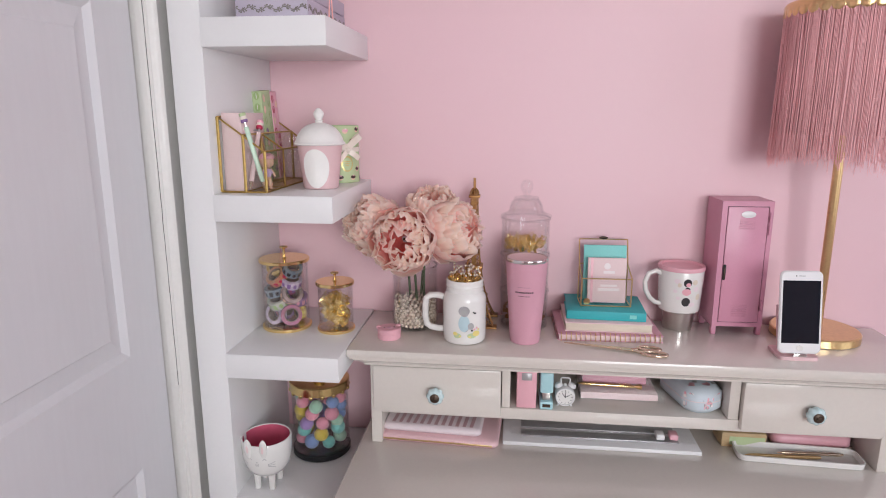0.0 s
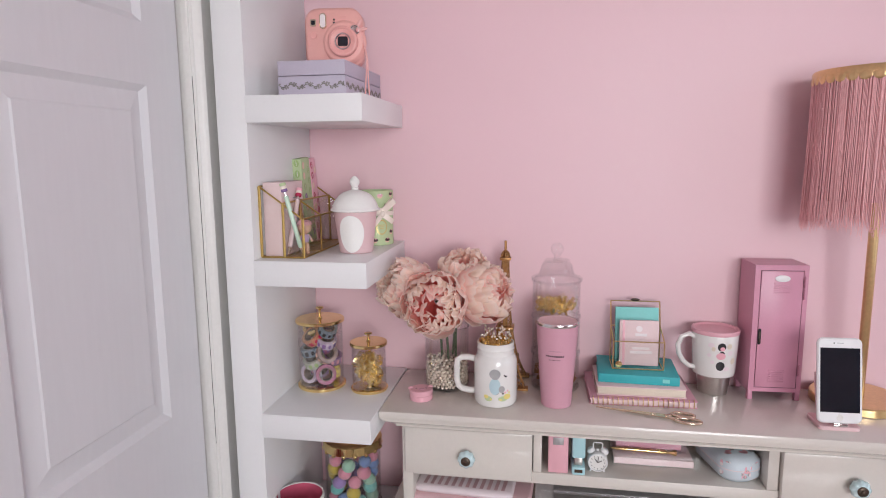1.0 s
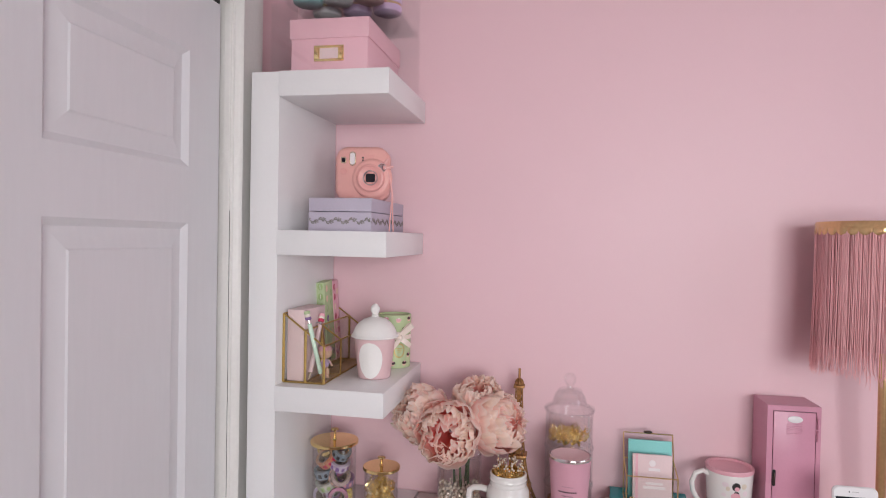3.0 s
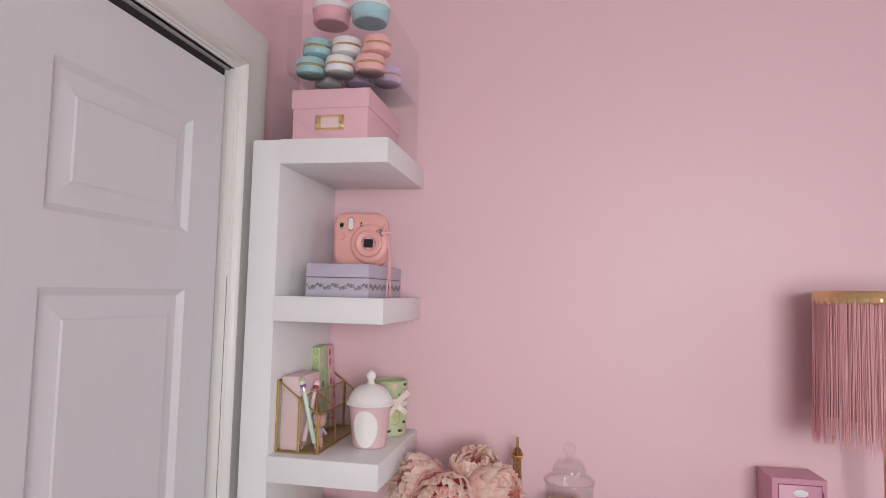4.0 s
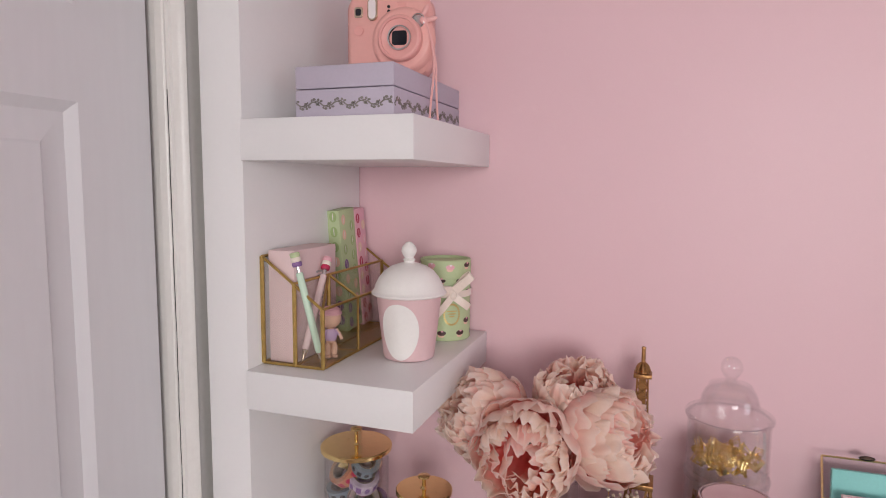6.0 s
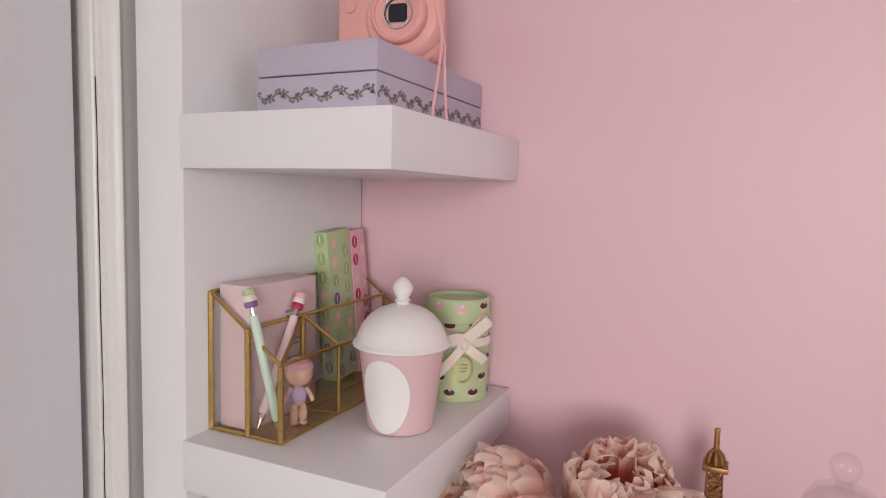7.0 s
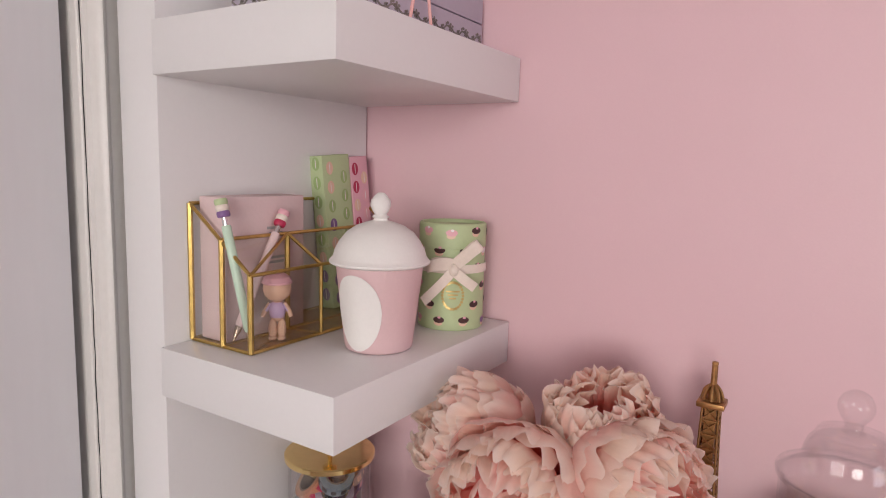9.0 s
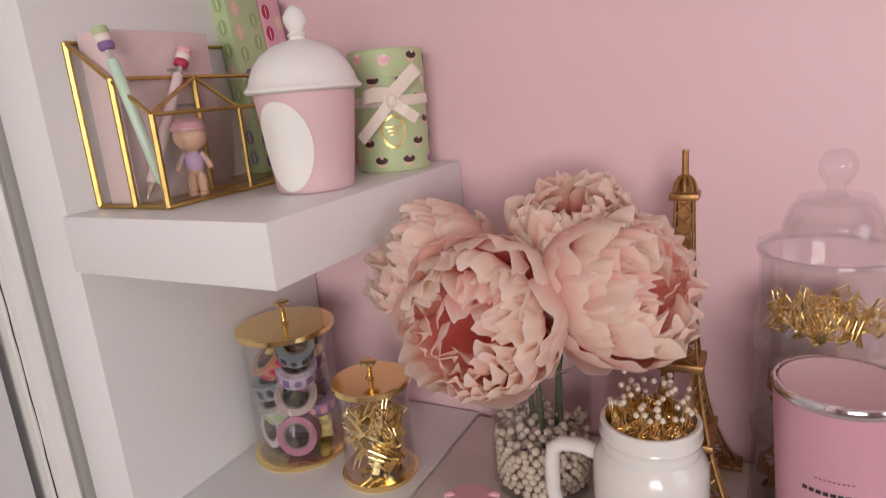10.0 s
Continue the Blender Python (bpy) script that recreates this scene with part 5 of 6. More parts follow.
lid = part("lid", lathe([(0, 0.0128), (0.0245, 0.0128), (0.025, 0.0145), (0.025, 0.021), (0.0235, 0.0228), (0, 0.0232)], 36), PINK_PLASTIC, pig)
for s in (-1, 1):
    part("ear", ball(bmesh.new(), (s * 0.021, 0.008, 0.022), 0.0055, 10, 8, (1.1, 0.7, 0.7)), PINK_PLASTIC, lid)
part("snout", ball(bmesh.new(), (0, -0.006, 0.0232), 0.0052, 12, 8, (1.3, 1, 0.4)), PINK_COATED, lid)
for s in (-1, 1):
    part("eye", ball(bmesh.new(), (s * 0.0105, -0.001, 0.0231), 0.0016, 8, 6, (1, 1, 0.4)), BLACK_INK, lid)

# mason jar mug with pins
MX, MY = -0.1275, 1.209
mug = thing("mason_jar_mug", pose(MX, MY, H), "white ceramic mason jar mug holding gold pins", "mug")
part("body", lathe([(0, 0), (0.036, 0), (0.0415, 0.002), (0.0440, 0.007), (0.0445, 0.02), (0.0445, 0.088), (0.0435, 0.096), (0.040, 0.103), (0.0378, 0.107), (0.0385, 0.110), (0.0378, 0.113), (0.0378, 0.116), (0.0392, 0.119), (0.0378, 0.1225), (0.0385, 0.126), (0.0385, 0.130), (0.037, 0.1318), (0.0345, 0.1315),
                    (0.034, 0.11), (0.040, 0.095), (0.0415, 0.02), (0.036, 0.006), (0, 0.006)], 56), WHITE_CERAMIC, mug)
bm = bmesh.new()
hp = [(-0.042, 0, 0.090), (-0.056, 0, 0.0935), (-0.072, 0, 0.0925), (-0.0805, 0, 0.086), (-0.0825, 0, 0.072), (-0.0825, 0, 0.045), (-0.0795, 0, 0.030), (-0.071, 0, 0.0235), (-0.056, 0, 0.021), (-0.042, 0, 0.0215)]
tube(bm, hp, 0.0068, 12)
bm.transform(pose(0, 0, 0, 0, 0, -2))
part("handle", bm, WHITE_CERAMIC, mug, sharp=80)
bm = bmesh.new()
for a, z, w, hh, i in ((-87, 0.074, 0.0115, 0.0105, 0), (-86, 0.070, 0.0085, 0.0075, 3), (-87, 0.048, 0.0115, 0.0175, 2), (-84, 0.042, 0.008, 0.012, 0),
                        (-69, 0.042, 0.0065, 0.0072, 3), (-58, 0.069, 0.0028, 0.0018, 4), (-62, 0.071, 0.0018, 0.0014, 4),
                       (-104, 0.022, 0.008, 0.0055, 5), (-66, 0.022, 0.010, 0.0055, 5), (-54, 0.026, 0.008, 0.006, 6), (-110, 0.026, 0.005, 0.004, 6), (-60, 0.035, 0.0022, 0.0022, 7), (-53, 0.038, 0.0022, 0.0022, 7), (-66, 0.033, 0.002, 0.002, 4), (-48, 0.034, 0.0022, 0.0022, 6), (-97, 0.021, 0.0025, 0.002, 6), (-72, 0.020, 0.003, 0.002, 6)):
    decal(bm, 0.0445, a, z, w, hh, 0.0003 + 0.00012 * (i + 1), 16, index=i)
part("print", bm, [GREY_INK, PEACH_INK, SKY_BLUE_INK, GREY_INK, BLACK_INK, GREEN_CARD, YELLOW_INK, PINK_INK], mug, "faded watercolour print with flowers")
rng = random.Random(21)
gold, pearl = bmesh.new(), bmesh.new()
for i in range(190):
    q, a = 0.033 * math.sqrt(rng.random()), rng.uniform(0, 6.28)
    x, y = q * math.cos(a), q * math.sin(a)
    top = 0.134 + rng.uniform(0, 0.006)
    wire_clip(gold, pose(x, y, top - 0.006, rng.uniform(-80, 80), rng.uniform(-80, 80), rng.uniform(0, 360)), 0.007, rng) if i % 2 == 0 else None
    if i < 46:
        q, a = 0.030 * math.sqrt(rng.random()), rng.uniform(0, 6.28)
        x, y = q * math.cos(a), q * math.sin(a)
        tx, ty, tz = x * 1.12 + rng.uniform(-0.002, 0.002), y * 1.12 + rng.uniform(-0.002, 0.002), rng.uniform(0.143, 0.157)
        tube(gold, [(x, y, 0.118), (tx, ty, tz)], 0.0005, 5)
        ball(pearl, (tx, ty, tz), rng.uniform(0.0021, 0.0027), 10, 8)
box(gold, (-0.02, -0.02, 0.10), (0.02, 0.02, 0.122))
for nm, b, m, lab in (("gold_pins", gold, GOLD, "gold pins crowded in the mug"), ("pearl_pin_heads", pearl, PEARL, "grey-white pearl heads of the pins")):
    ob = part(nm, b, m, None, lab)
    ob.location = (MX, MY, H)
    tagged(ob, category="pins", kind="stuff")

# tower souvenir
EX, EY = -0.1165, 1.327
tower = thing("tower_souvenir", pose(EX, EY, H) @ Matrix.Diagonal((0.91, 0.91, 1.014, 1)), "antique bronze lattice tower souvenir", "souvenir")


def half(z):
    return 0.0445 * math.exp(-z / 0.075) + 0.0085 - 0.006 * z


feet, mids = bmesh.new(), bmesh.new()
lev = [0.004 + 0.0138 * k for k in range(21)]
for i, (za, zb) in enumerate(zip(lev, lev[1:])):
    a, b = half(za), half(zb)
    la, lb = max(0.0, a * 0.42 if za < 0.125 else 0), max(0.0, b * 0.42 if zb < 0.125 else 0)
    for sx, sy in ((1, 1), (-1, 1), (-1, -1), (1, -1)):
        tube(mids, [(sx * a, sy * a, za), (sx * b, sy * b, zb)], 0.0013 + 0.0007 * (za < 0.12), 5)
        if la > 0:
            for ux, uy in ((1, 0), (0, 1), (1, 1)):
                tube(mids, [(sx * (a - 2 * la * ux * 0.5), sy * (a - 2 * la * uy * 0.5), za), (sx * (b - 2 * lb * ux * 0.5), sy * (b - 2 * lb * uy * 0.5), zb)], 0.0012, 4)
                tube(mids, [(sx * a, sy * a, za), (sx * (b - lb * ux), sy * (b - lb * uy), zb)], 0.0008, 4)
                tube(mids, [(sx * (a - la * ux), sy * (a - la * uy), za), (sx * b, sy * b, zb)], 0.0008, 4)
    if za >= 0.12:
        for k in range(4):
            ca, cb = [((1, 1), (-1, 1)), ((-1, 1), (-1, -1)), ((-1, -1), (1, -1)), ((1, -1), (1, 1))][k]
            tube(mids, [(ca[0] * a, ca[1] * a, za), (cb[0] * b, cb[1] * b, zb)], 0.0009, 4)
            tube(mids, [(cb[0] * a, cb[1] * a, za), (ca[0] * b, ca[1] * b, zb)], 0.0009, 4)
            tube(mids, [(ca[0] * a, ca[1] * a, za), (cb[0] * a, cb[1] * a, za)], 0.0008, 4)
part("lattice", mids, BRONZE, tower)
core = bmesh.new()
box(core, (-0.0056, -0.0056, 0.13), (0.0056, 0.0056, 0.285))
part("core", core, BRONZE, tower)
part("deck", rbox((-half(0.055) - 0.004, -half(0.055) - 0.004, 0.052), (half(0.055) + 0.004, half(0.055) + 0.004, 0.0585), 0.001), BRONZE, tower)
part("deck", rbox((-half(0.127) - 0.006, -half(0.127) - 0.006, 0.123), (half(0.127) + 0.006, half(0.127) + 0.006, 0.1305), 0.001), BRONZE, tower)
part("deck", rbox((-0.0135, -0.0135, 0.279), (0.0135, 0.0135, 0.2845), 0.001), BRONZE, tower)
cupola = bmesh.new()
for a in range(4):
    c, s = math.cos(math.pi * a / 4), math.sin(math.pi * a / 4)
    tube(cupola, [(0.0098 * math.cos(u) * c, 0.0098 * math.cos(u) * s, 0.2852 + 0.0135 * math.sin(u)) for u in [math.pi * k / 10 for k in range(11)]], 0.0019, 6)
join(cupola, lathe([(0, 0.2847), (0.0055, 0.2847), (0.005, 0.297), (0.0032, 0.2985), (0.0030, 0.318), (0.0034, 0.3185), (0.0030, 0.321), (0, 0.3215)], 10), Matrix.Identity(4))
part("cupola", cupola, BRONZE, tower, "open arched crown with a short spire")
for sx in (-1, 1):
    for sy in (-1, 1):
        part("foot", rbox((sx * 0.047 - 0.0125, sy * 0.047 - 0.0125, 0), (sx * 0.047 + 0.0125, sy * 0.047 + 0.0125, 0.0045), 0.0008), BRONZE, tower)

# pink steel tumbler
tum = thing("tumbler", pose(-0.002, 1.213, H), "tall pink steel tumbler with clear pink lid", "tumbler")
part("body", lathe([(0, 0), (0.0285, 0), (0.0305, 0.0015), (0.0312, 0.006), (0.0425, 0.172), (0.0405, 0.172), (0.030, 0.008), (0, 0.008)], 56), PINK_COATED, tum)
part("steel_rim", lathe([(0.0425, 0.1722), (0.0434, 0.1735), (0.0434, 0.1775), (0.0425, 0.179), (0.0405, 0.179), (0.0402, 0.1722)], 56), CHROME, tum, "bright steel rim")
part("lid", lathe([(0.0400, 0.1765), (0.0385, 0.1785), (0.036, 0.1775), (0.0, 0.1765)], 48), PINK_MATTE, tum, "pale pink lid")
bm = bmesh.new()
for z, n, w, hh in ((0.124, 9, 0.0011, 0.0005), (0.1135, 9, 0.0025, 0.0019), (0.1055, 9, 0.0013, 0.0010)):
    for k in range(n):
        r = 0.0312 + (z - 0.006) * 0.068
        decal(bm, r, -97 + (k - (n - 1) / 2) * (6.3 if hh > 0.0015 else 3.9), z, w * 0.62, hh * 0.8, 0.0003, 8, square=True, slope=0.068)
part("print", bm, BLACK_INK, tum, "small dark lettering bars")

# stack of books with a glass box of cards
sp = thing("spiral_notebook", pose(0.172, 1.296, H, 0, 0, 1.5), "pink spiral notebook lying flat", "notebook")
part("cover", rbox((-0.107, -0.072, 0), (0.107, 0.09, 0.0022), 0.0006), PINK_COATED, sp)
part("page_block", rbox((-0.104, -0.068, 0.0023), (0.104, 0.088, 0.0125), 0.0004), PAPER, sp, "cream page edges")
part("cover", rbox((-0.107, -0.072, 0.0126), (0.107, 0.09, 0.0152), 0.0006), PINK_COATED, sp)
part("spine_edge", rbox((-0.105, -0.0725, 0.0024), (0.105, -0.0688, 0.0124), 0.0006), PINK_CARD, sp)
coils = []
for k in range(21):
    bm = bmesh.new()
    x = -0.1 + 0.01 * k
    tube(bm, [(x, -0.0695 + 0.0062 * math.cos(t), 0.0078 + 0.0096 * math.sin(t)) for t in [2 * math.pi * i / 12 for i in range(12)]], 0.0009, 5, True)
    part("coil", bm, BRASS, sp, "gold spiral coil" if k == 0 else "")
gb = thing("book", pose(0.171, 1.305, H + 0.0155, 0, 0, 0.5), "cream patterned hardback book lying flat", "book", "books in the stack")
part("cover", rbox((-0.09, -0.068, 0), (0.09, 0.066, 0.002), 0.0006), PINK_CARD, gb)
part("page_block", rbox((-0.088, -0.0665, 0.0021), (0.088, 0.065, 0.0175), 0.0008), PAPER, gb, "mottled cream page edges")
part("cover", rbox((-0.09, -0.068, 0.0176), (0.09, 0.066, 0.0196), 0.0006), PINK_CARD, gb)
tb = thing("book", pose(0.170, 1.320, H + 0.0352, 0, 0, -2.0), "teal cloth hardback book lying flat", "book", "books in the stack")
part("cover", rbox((-0.082, -0.062, 0), (0.082, 0.062, 0.0018), 0.0006), TEAL, tb)
part("page_block", rbox((-0.079, -0.058, 0.0019), (0.079, 0.06, 0.0175), 0.0004), PAPER, tb, "cream pages")
part("cover", rbox((-0.082, -0.062, 0.0176), (0.082, 0.062, 0.0194), 0.0006), TEAL, tb)
part("spine", rbox((-0.082, -0.0645, 0.0002), (0.082, -0.0606, 0.0192), 0.0016), TEAL, tb)
part("spine_label", rbox((0.048, -0.0652, 0.006), (0.062, -0.0646, 0.014), 0), AQUA, tb, "small label on the spine")

gx, gy, gz = 0.170, 1.318, H + 0.0548
cb = thing("glass_card_box", pose(gx, gy, gz, 0, 0, 1), "brass framed glass box holding cards, lid open", "box")
w, d, fh, bh = 0.0525, 0.028, 0.062, 0.062


def cbar(a, b, r=0.0015, name="brass_rod"):
    part(name, tube(bmesh.new(), [a, b], r, 6), BRASS, cb)


for sx in (-1, 1):
    cbar((sx * w, -d, 0.0018), (sx * w, -d, fh))
    cbar((sx * w, d, 0.0018), (sx * w, d, bh + 0.02))
    cbar((sx * w, -d, 0.0018), (sx * w, d, 0.0018))
    cbar((sx * w, -d, fh), (sx * w, d, bh + 0.02))
    cbar((sx * w, d, bh + 0.02), (sx * w, d + 0.018, 0.134))
for y, z in ((-d, 0.0018), (-d, fh), (d, 0.0018), (d, bh + 0.02)):
    cbar((-w, y, z), (w, y, z))
cbar((-w, d + 0.018, 0.134), (w, d + 0.018, 0.134))
part("glass_pane", rbox((-w, -d - 0.0004, 0.002), (w, -d + 0.0006, fh), 0), PANE_GLASS, cb, "clear front glass", shadow=False)
bm = bmesh.new()
box(bm, (-0.0004, -d, 0.002), (0.0004, d, fh))
part("glass_pane", join(bmesh.new(), bm, Matrix.Translation((-w, 0, 0))), PANE_GLASS, cb, shadow=False)
part("clasp", ball(bmesh.new(), (0.0, d + 0.017, 0.1375), 0.0045, 12, 8, (2.2, 0.8, 0.7)), DARK_METAL, cb, "dark bow clasp")
part("tag", lathe([(0, 0), (0.007, 0), (0.007, 0.001), (0, 0.0012)], 20), GOLD, cb, "round gold tag").matrix_basis = pose(-w + 0.012, -d - 0.0012, 0.012, 90)
nt = thing("notebook", pose(gx + 0.002, gy + 0.017, gz + 0.0036, -7, 0, 1), "aqua pocket notebook standing in the glass box", "notebook")
part("cover", rbox((-0.046, -0.004, 0), (0.046, 0.004, 0.121), 0.0012), AQUA, nt)
pk = thing("notebook", pose(gx + 0.004, gy - 0.006, gz + 0.0036, -6, 0, 1), "pale pink pocket notebook with white lettering bars", "notebook")
part("cover", rbox((-0.041, -0.004, 0), (0.041, 0.004, 0.098), 0.0012), PINK_CARD, pk)
part("band", rbox((-0.035, -0.0048, 0.0), (-0.030, -0.0041, 0.098), 0), PINK_PLASTIC, pk, "pink elastic band")
bm = bmesh.new()
flat_ellipse(bm, (0.0, -0.0044, 0.080), (1, 0, 0), (0, 0, 1), 0.007, 0.007)
for z, ww, hh in ((0.064, 0.024, 0.006), (0.035, 0.036, 0.005), (0.026, 0.046, 0.006)):
    box(bm, (-ww / 2 + 0.004, -0.0046, z), (ww / 2 + 0.004, -0.0042, z + hh))
part("print", bm, WHITE_INK, pk, "white lettering, unreadable")

# travel mug
tm = thing("travel_mug", pose(0.3345, 1.337, H), "white mug with steel base and pink lid", "mug")
part("steel_base", lathe([(0, 0), (0.0290, 0), (0.0305, 0.0015), (0.0355, 0.042), (0.0, 0.042)], 48), STEEL, tm, "brushed steel base")
part("body", lathe([(0.0, 0.0422), (0.0400, 0.0422), (0.0420, 0.0435), (0.0430, 0.048), (0.0475, 0.132), (0.0470, 0.1335), (0.0, 0.1335)], 56), WHITE_CERAMIC, tm)
part("lid", lathe([(0, 0.1337), (0.0480, 0.1337), (0.0487, 0.1350), (0.0487, 0.1405), (0.0475, 0.1425), (0.043, 0.1420), (0.041, 0.1385), (0, 0.1375)], 56), PINK_PLASTIC, tm, "pink plastic lid")
bm = bmesh.new()
tube(bm, [(-0.042, 0, 0.122), (-0.057, 0, 0.130), (-0.073, 0, 0.124), (-0.0805, 0, 0.106), (-0.078, 0, 0.087), (-0.068, 0, 0.070), (-0.055, 0, 0.059), (-0.041, 0, 0.056)], 0.0052, 10)
bm.transform(pose(0, 0, 0, 0, 0, 12))
part("handle", bm, WHITE_CERAMIC, tm, sharp=80)
bm = bmesh.new()
for a, z, ww, hh, i in ((-86, 0.112, 0.0085, 0.009, 0), (-84, 0.108, 0.005, 0.0045, 2), (-87, 0.092, 0.0095, 0.0075, 2), (-85, 0.098, 0.0055, 0.0045, 0),
                        (-87, 0.070, 0.009, 0.010, 0), (-112, 0.115, 0.0065, 0.0055, 3), (-106, 0.107, 0.004, 0.005, 4), (-116, 0.093, 0.0045, 0.004, 3), (-66, 0.113, 0.006, 0.006, 4), (-62, 0.098, 0.006, 0.006, 3), (-70, 0.064, 0.007, 0.005, 3), (-108, 0.078, 0.004, 0.004, 3), (-52, 0.08, 0.006, 0.007, 4)):
    decal(bm, 0.0430 + (z - 0.048) * 0.0536, a, z, ww, hh, 0.0003 + 0.0001 * (i + 1), 14, slope=0.0536, index=i)
part("print", bm, [BLACK_INK, WHITE_INK, PINK_INK, STRIPE_LIGHT, PAPER], tm, "black and pastel print of rounded shapes")

# mini locker
lk = thing("mini_locker", pose(0.4465, 1.2990, H, 0, 0, 2.5), "small pink metal desk locker with a closed door", "locker")
w, d, hh, fz = 0.0515, 0.0855, 0.287, 0.018
bm = bmesh.new()
t = 0.0025
for a, b in (((-w, 0, fz), (-w + t, d, hh)), ((w - t, 0, fz), (w, d, hh)), ((-w + t, 0, hh - t), (w - t, d, hh)), ((-w + t, 0, fz), (w - t, d, fz + t)), ((-w + t, d - t, fz + t), (w - t, d, hh - t))):
    box(bm, a, b)
for a, b in (((-w + t, 0, hh - 0.011), (w - t, t, hh - t)), ((-w + t, 0, fz + t), (w - t, t, fz + 0.009)), ((-w + t, 0, fz + 0.009), (-w + 0.011, t, hh - 0.011)), ((w - 0.009, 0, fz + 0.009), (w - t, t, hh - 0.011))):
    box(bm, a, b)
part("cabinet", bm, PINK_METAL, lk)
# Black sheet behind the door paints the shade of the gap around it.
part("gap_shade_sheet", rbox((-w + 0.008, t + 0.0008, fz + 0.007), (w - 0.007, t + 0.003, hh - 0.009), 0), BLACK, lk, "black sheet standing in for shade round the door")
dr = part("door", rbox((-w + 0.0122, -0.0008, fz + 0.0102), (w - 0.0102, 0.003, hh - 0.0122), 0.0008), PINK_METAL, lk)
for z0, n in ((hh - 0.058, 5), (fz + 0.022, 6)):
    for k in range(n):
        part("louvre", rbox((-0.0145, -0.0024, z0 + 0.0048 * k), (0.0165, -0.0006, z0 + 0.0048 * k + 0.0022), 0.0007), PINK_METAL, dr)
bm = lathe([(0.0, 0.0), (0.0145, 0.0), (0.0145, 0.0012), (0.0125, 0.0018), (0, 0.0018)], 32)
bm.transform(pose(0.0015, -0.0009, hh - 0.0275, 90) @ Matrix.Diagonal((1, 0.48, 1, 1)))
part("oval_plate", bm, WHITE_PLASTIC, dr, "blank oval white plate")
bm = slab(0.0062, 0.034, 0.0014, 0.003, 0.0004, 6)
bm.transform(pose(-0.0365, -0.0008, 0.137, 90))
part("handle_recess", bm, BLACK, dr, "black handle recess")
part("latch", rbox((-0.0378, -0.0045, 0.124), (-0.0352, -0.0022, 0.147), 0.0007), DARK_METAL, dr)
for z in (hh - 0.045, hh - 0.07, 0.055):
    part("hinge", tube(bmesh.new(), [(w - 0.006, -0.0024, z), (w - 0.006, -0.0024, z + 0.022)], 0.0021, 8), PINK_METAL, lk)
for sx in (-1, 1):
    for y in (0.0005, d - 0.0125):
        part("foot", rbox((sx * (w - 0.005) - 0.0048, y, 0), (sx * (w - 0.005) + 0.0048, y + 0.012, fz), 0.0008), PINK_METAL, lk)

# phone on its stand
ps = thing("phone_stand", pose(0.518, 1.19, H), "rose gold phone charging stand", "phone stand")
bm = slab(0.072, 0.066, 0.0075, 0.008, 0.001)
bm.transform(Matrix.Translation((0, 0.002, 0)))
part("base", bm, PINK_MATTE, ps)
part("back_rest", rbox((-0.03, 0.0, 0), (0.03, 0.0035, 0.09), 0.0015, 2, pose(0, 0.0, 0.0076, -17)), PINK_MATTE, ps)
part("lip", rbox((-0.012, -0.030, 0.0076), (0.012, -0.0265, 0.014), 0.0008), CHROME, ps)
ph = thing("phone", pose(0.5175, 1.1665, H + 0.0125, -9.5, 0, 2), "white smartphone with a dark screen on a stand", "phone")
bm = slab(0.0785, 0.159, 0.0075, 0.011, 0.0022, 6)
bm.transform(pose(0, 0.0038, 0.0795, 90))
part("body", bm, WHITE_PLASTIC, ph)
part("screen", rbox((-0.0345, -0.0042, 0.0205), (0.0345, -0.0036, 0.1405), 0), SCREEN, ph, "black glass screen")
ring("home_button", [(0.0058, 0), (0.0058, 0.0008), (0.0050, 0.0009), (0.0048, 0.0004), (0, 0.0003)], WHITE_CERAMIC, pose(0, -0.0036, 0.0105, 90), ph, "", 28)
part("earpiece", rbox((-0.006, -0.0041, 0.1485), (0.006, -0.0036, 0.1502), 0.0002), GREY_METAL, ph)
ring("front_camera", [(0.0013, 0), (0.0013, 0.0004), (0, 0.0005)], BLACK, pose(-0.0105, -0.0037, 0.1494, 90), ph, "", 12)

# scissors
sc = thing("scissors", pose(0.203, 1.170, H + 0.002, 0, 0, 0), "champagne gold metal scissors lying closed", "scissors")
p0, p1 = Vector((-0.125, 0.031, 0.0)), Vector((0.006, 0.0, 0.0015))
for k, (y, z) in enumerate(((0.0015, 0.0), (-0.0015, 0.0016))):
    bm = bmesh.new()
    a, b = p0 + Vector((0, 0, z)), p1 + Vector((0, y, z))
    dirn = (b - a).normalized()
    side = Vector((-dirn.y, dirn.x, 0))
    vs = [bm.verts.new(a), bm.verts.new(b - side * 0.0075), bm.verts.new(b + side * 0.0075)]
    top = [bm.verts.new(v.co + Vector((0, 0, 0.0014))) for v in vs]
    bm.faces.new(vs)
    bm.faces.new(top)
    for i in range(3):
        bm.faces.new((vs[i], vs[(i + 1) % 3], top[(i + 1) % 3], top[i]))
    part("blade", bm, CHAMPAGNE, sc)
ring("pivot", [(0.0045, 0), (0.004, 0.0018), (0, 0.002)], CHAMPAGNE, pose(-0.018, 0.0055, 0.0032), sc, "", 16)
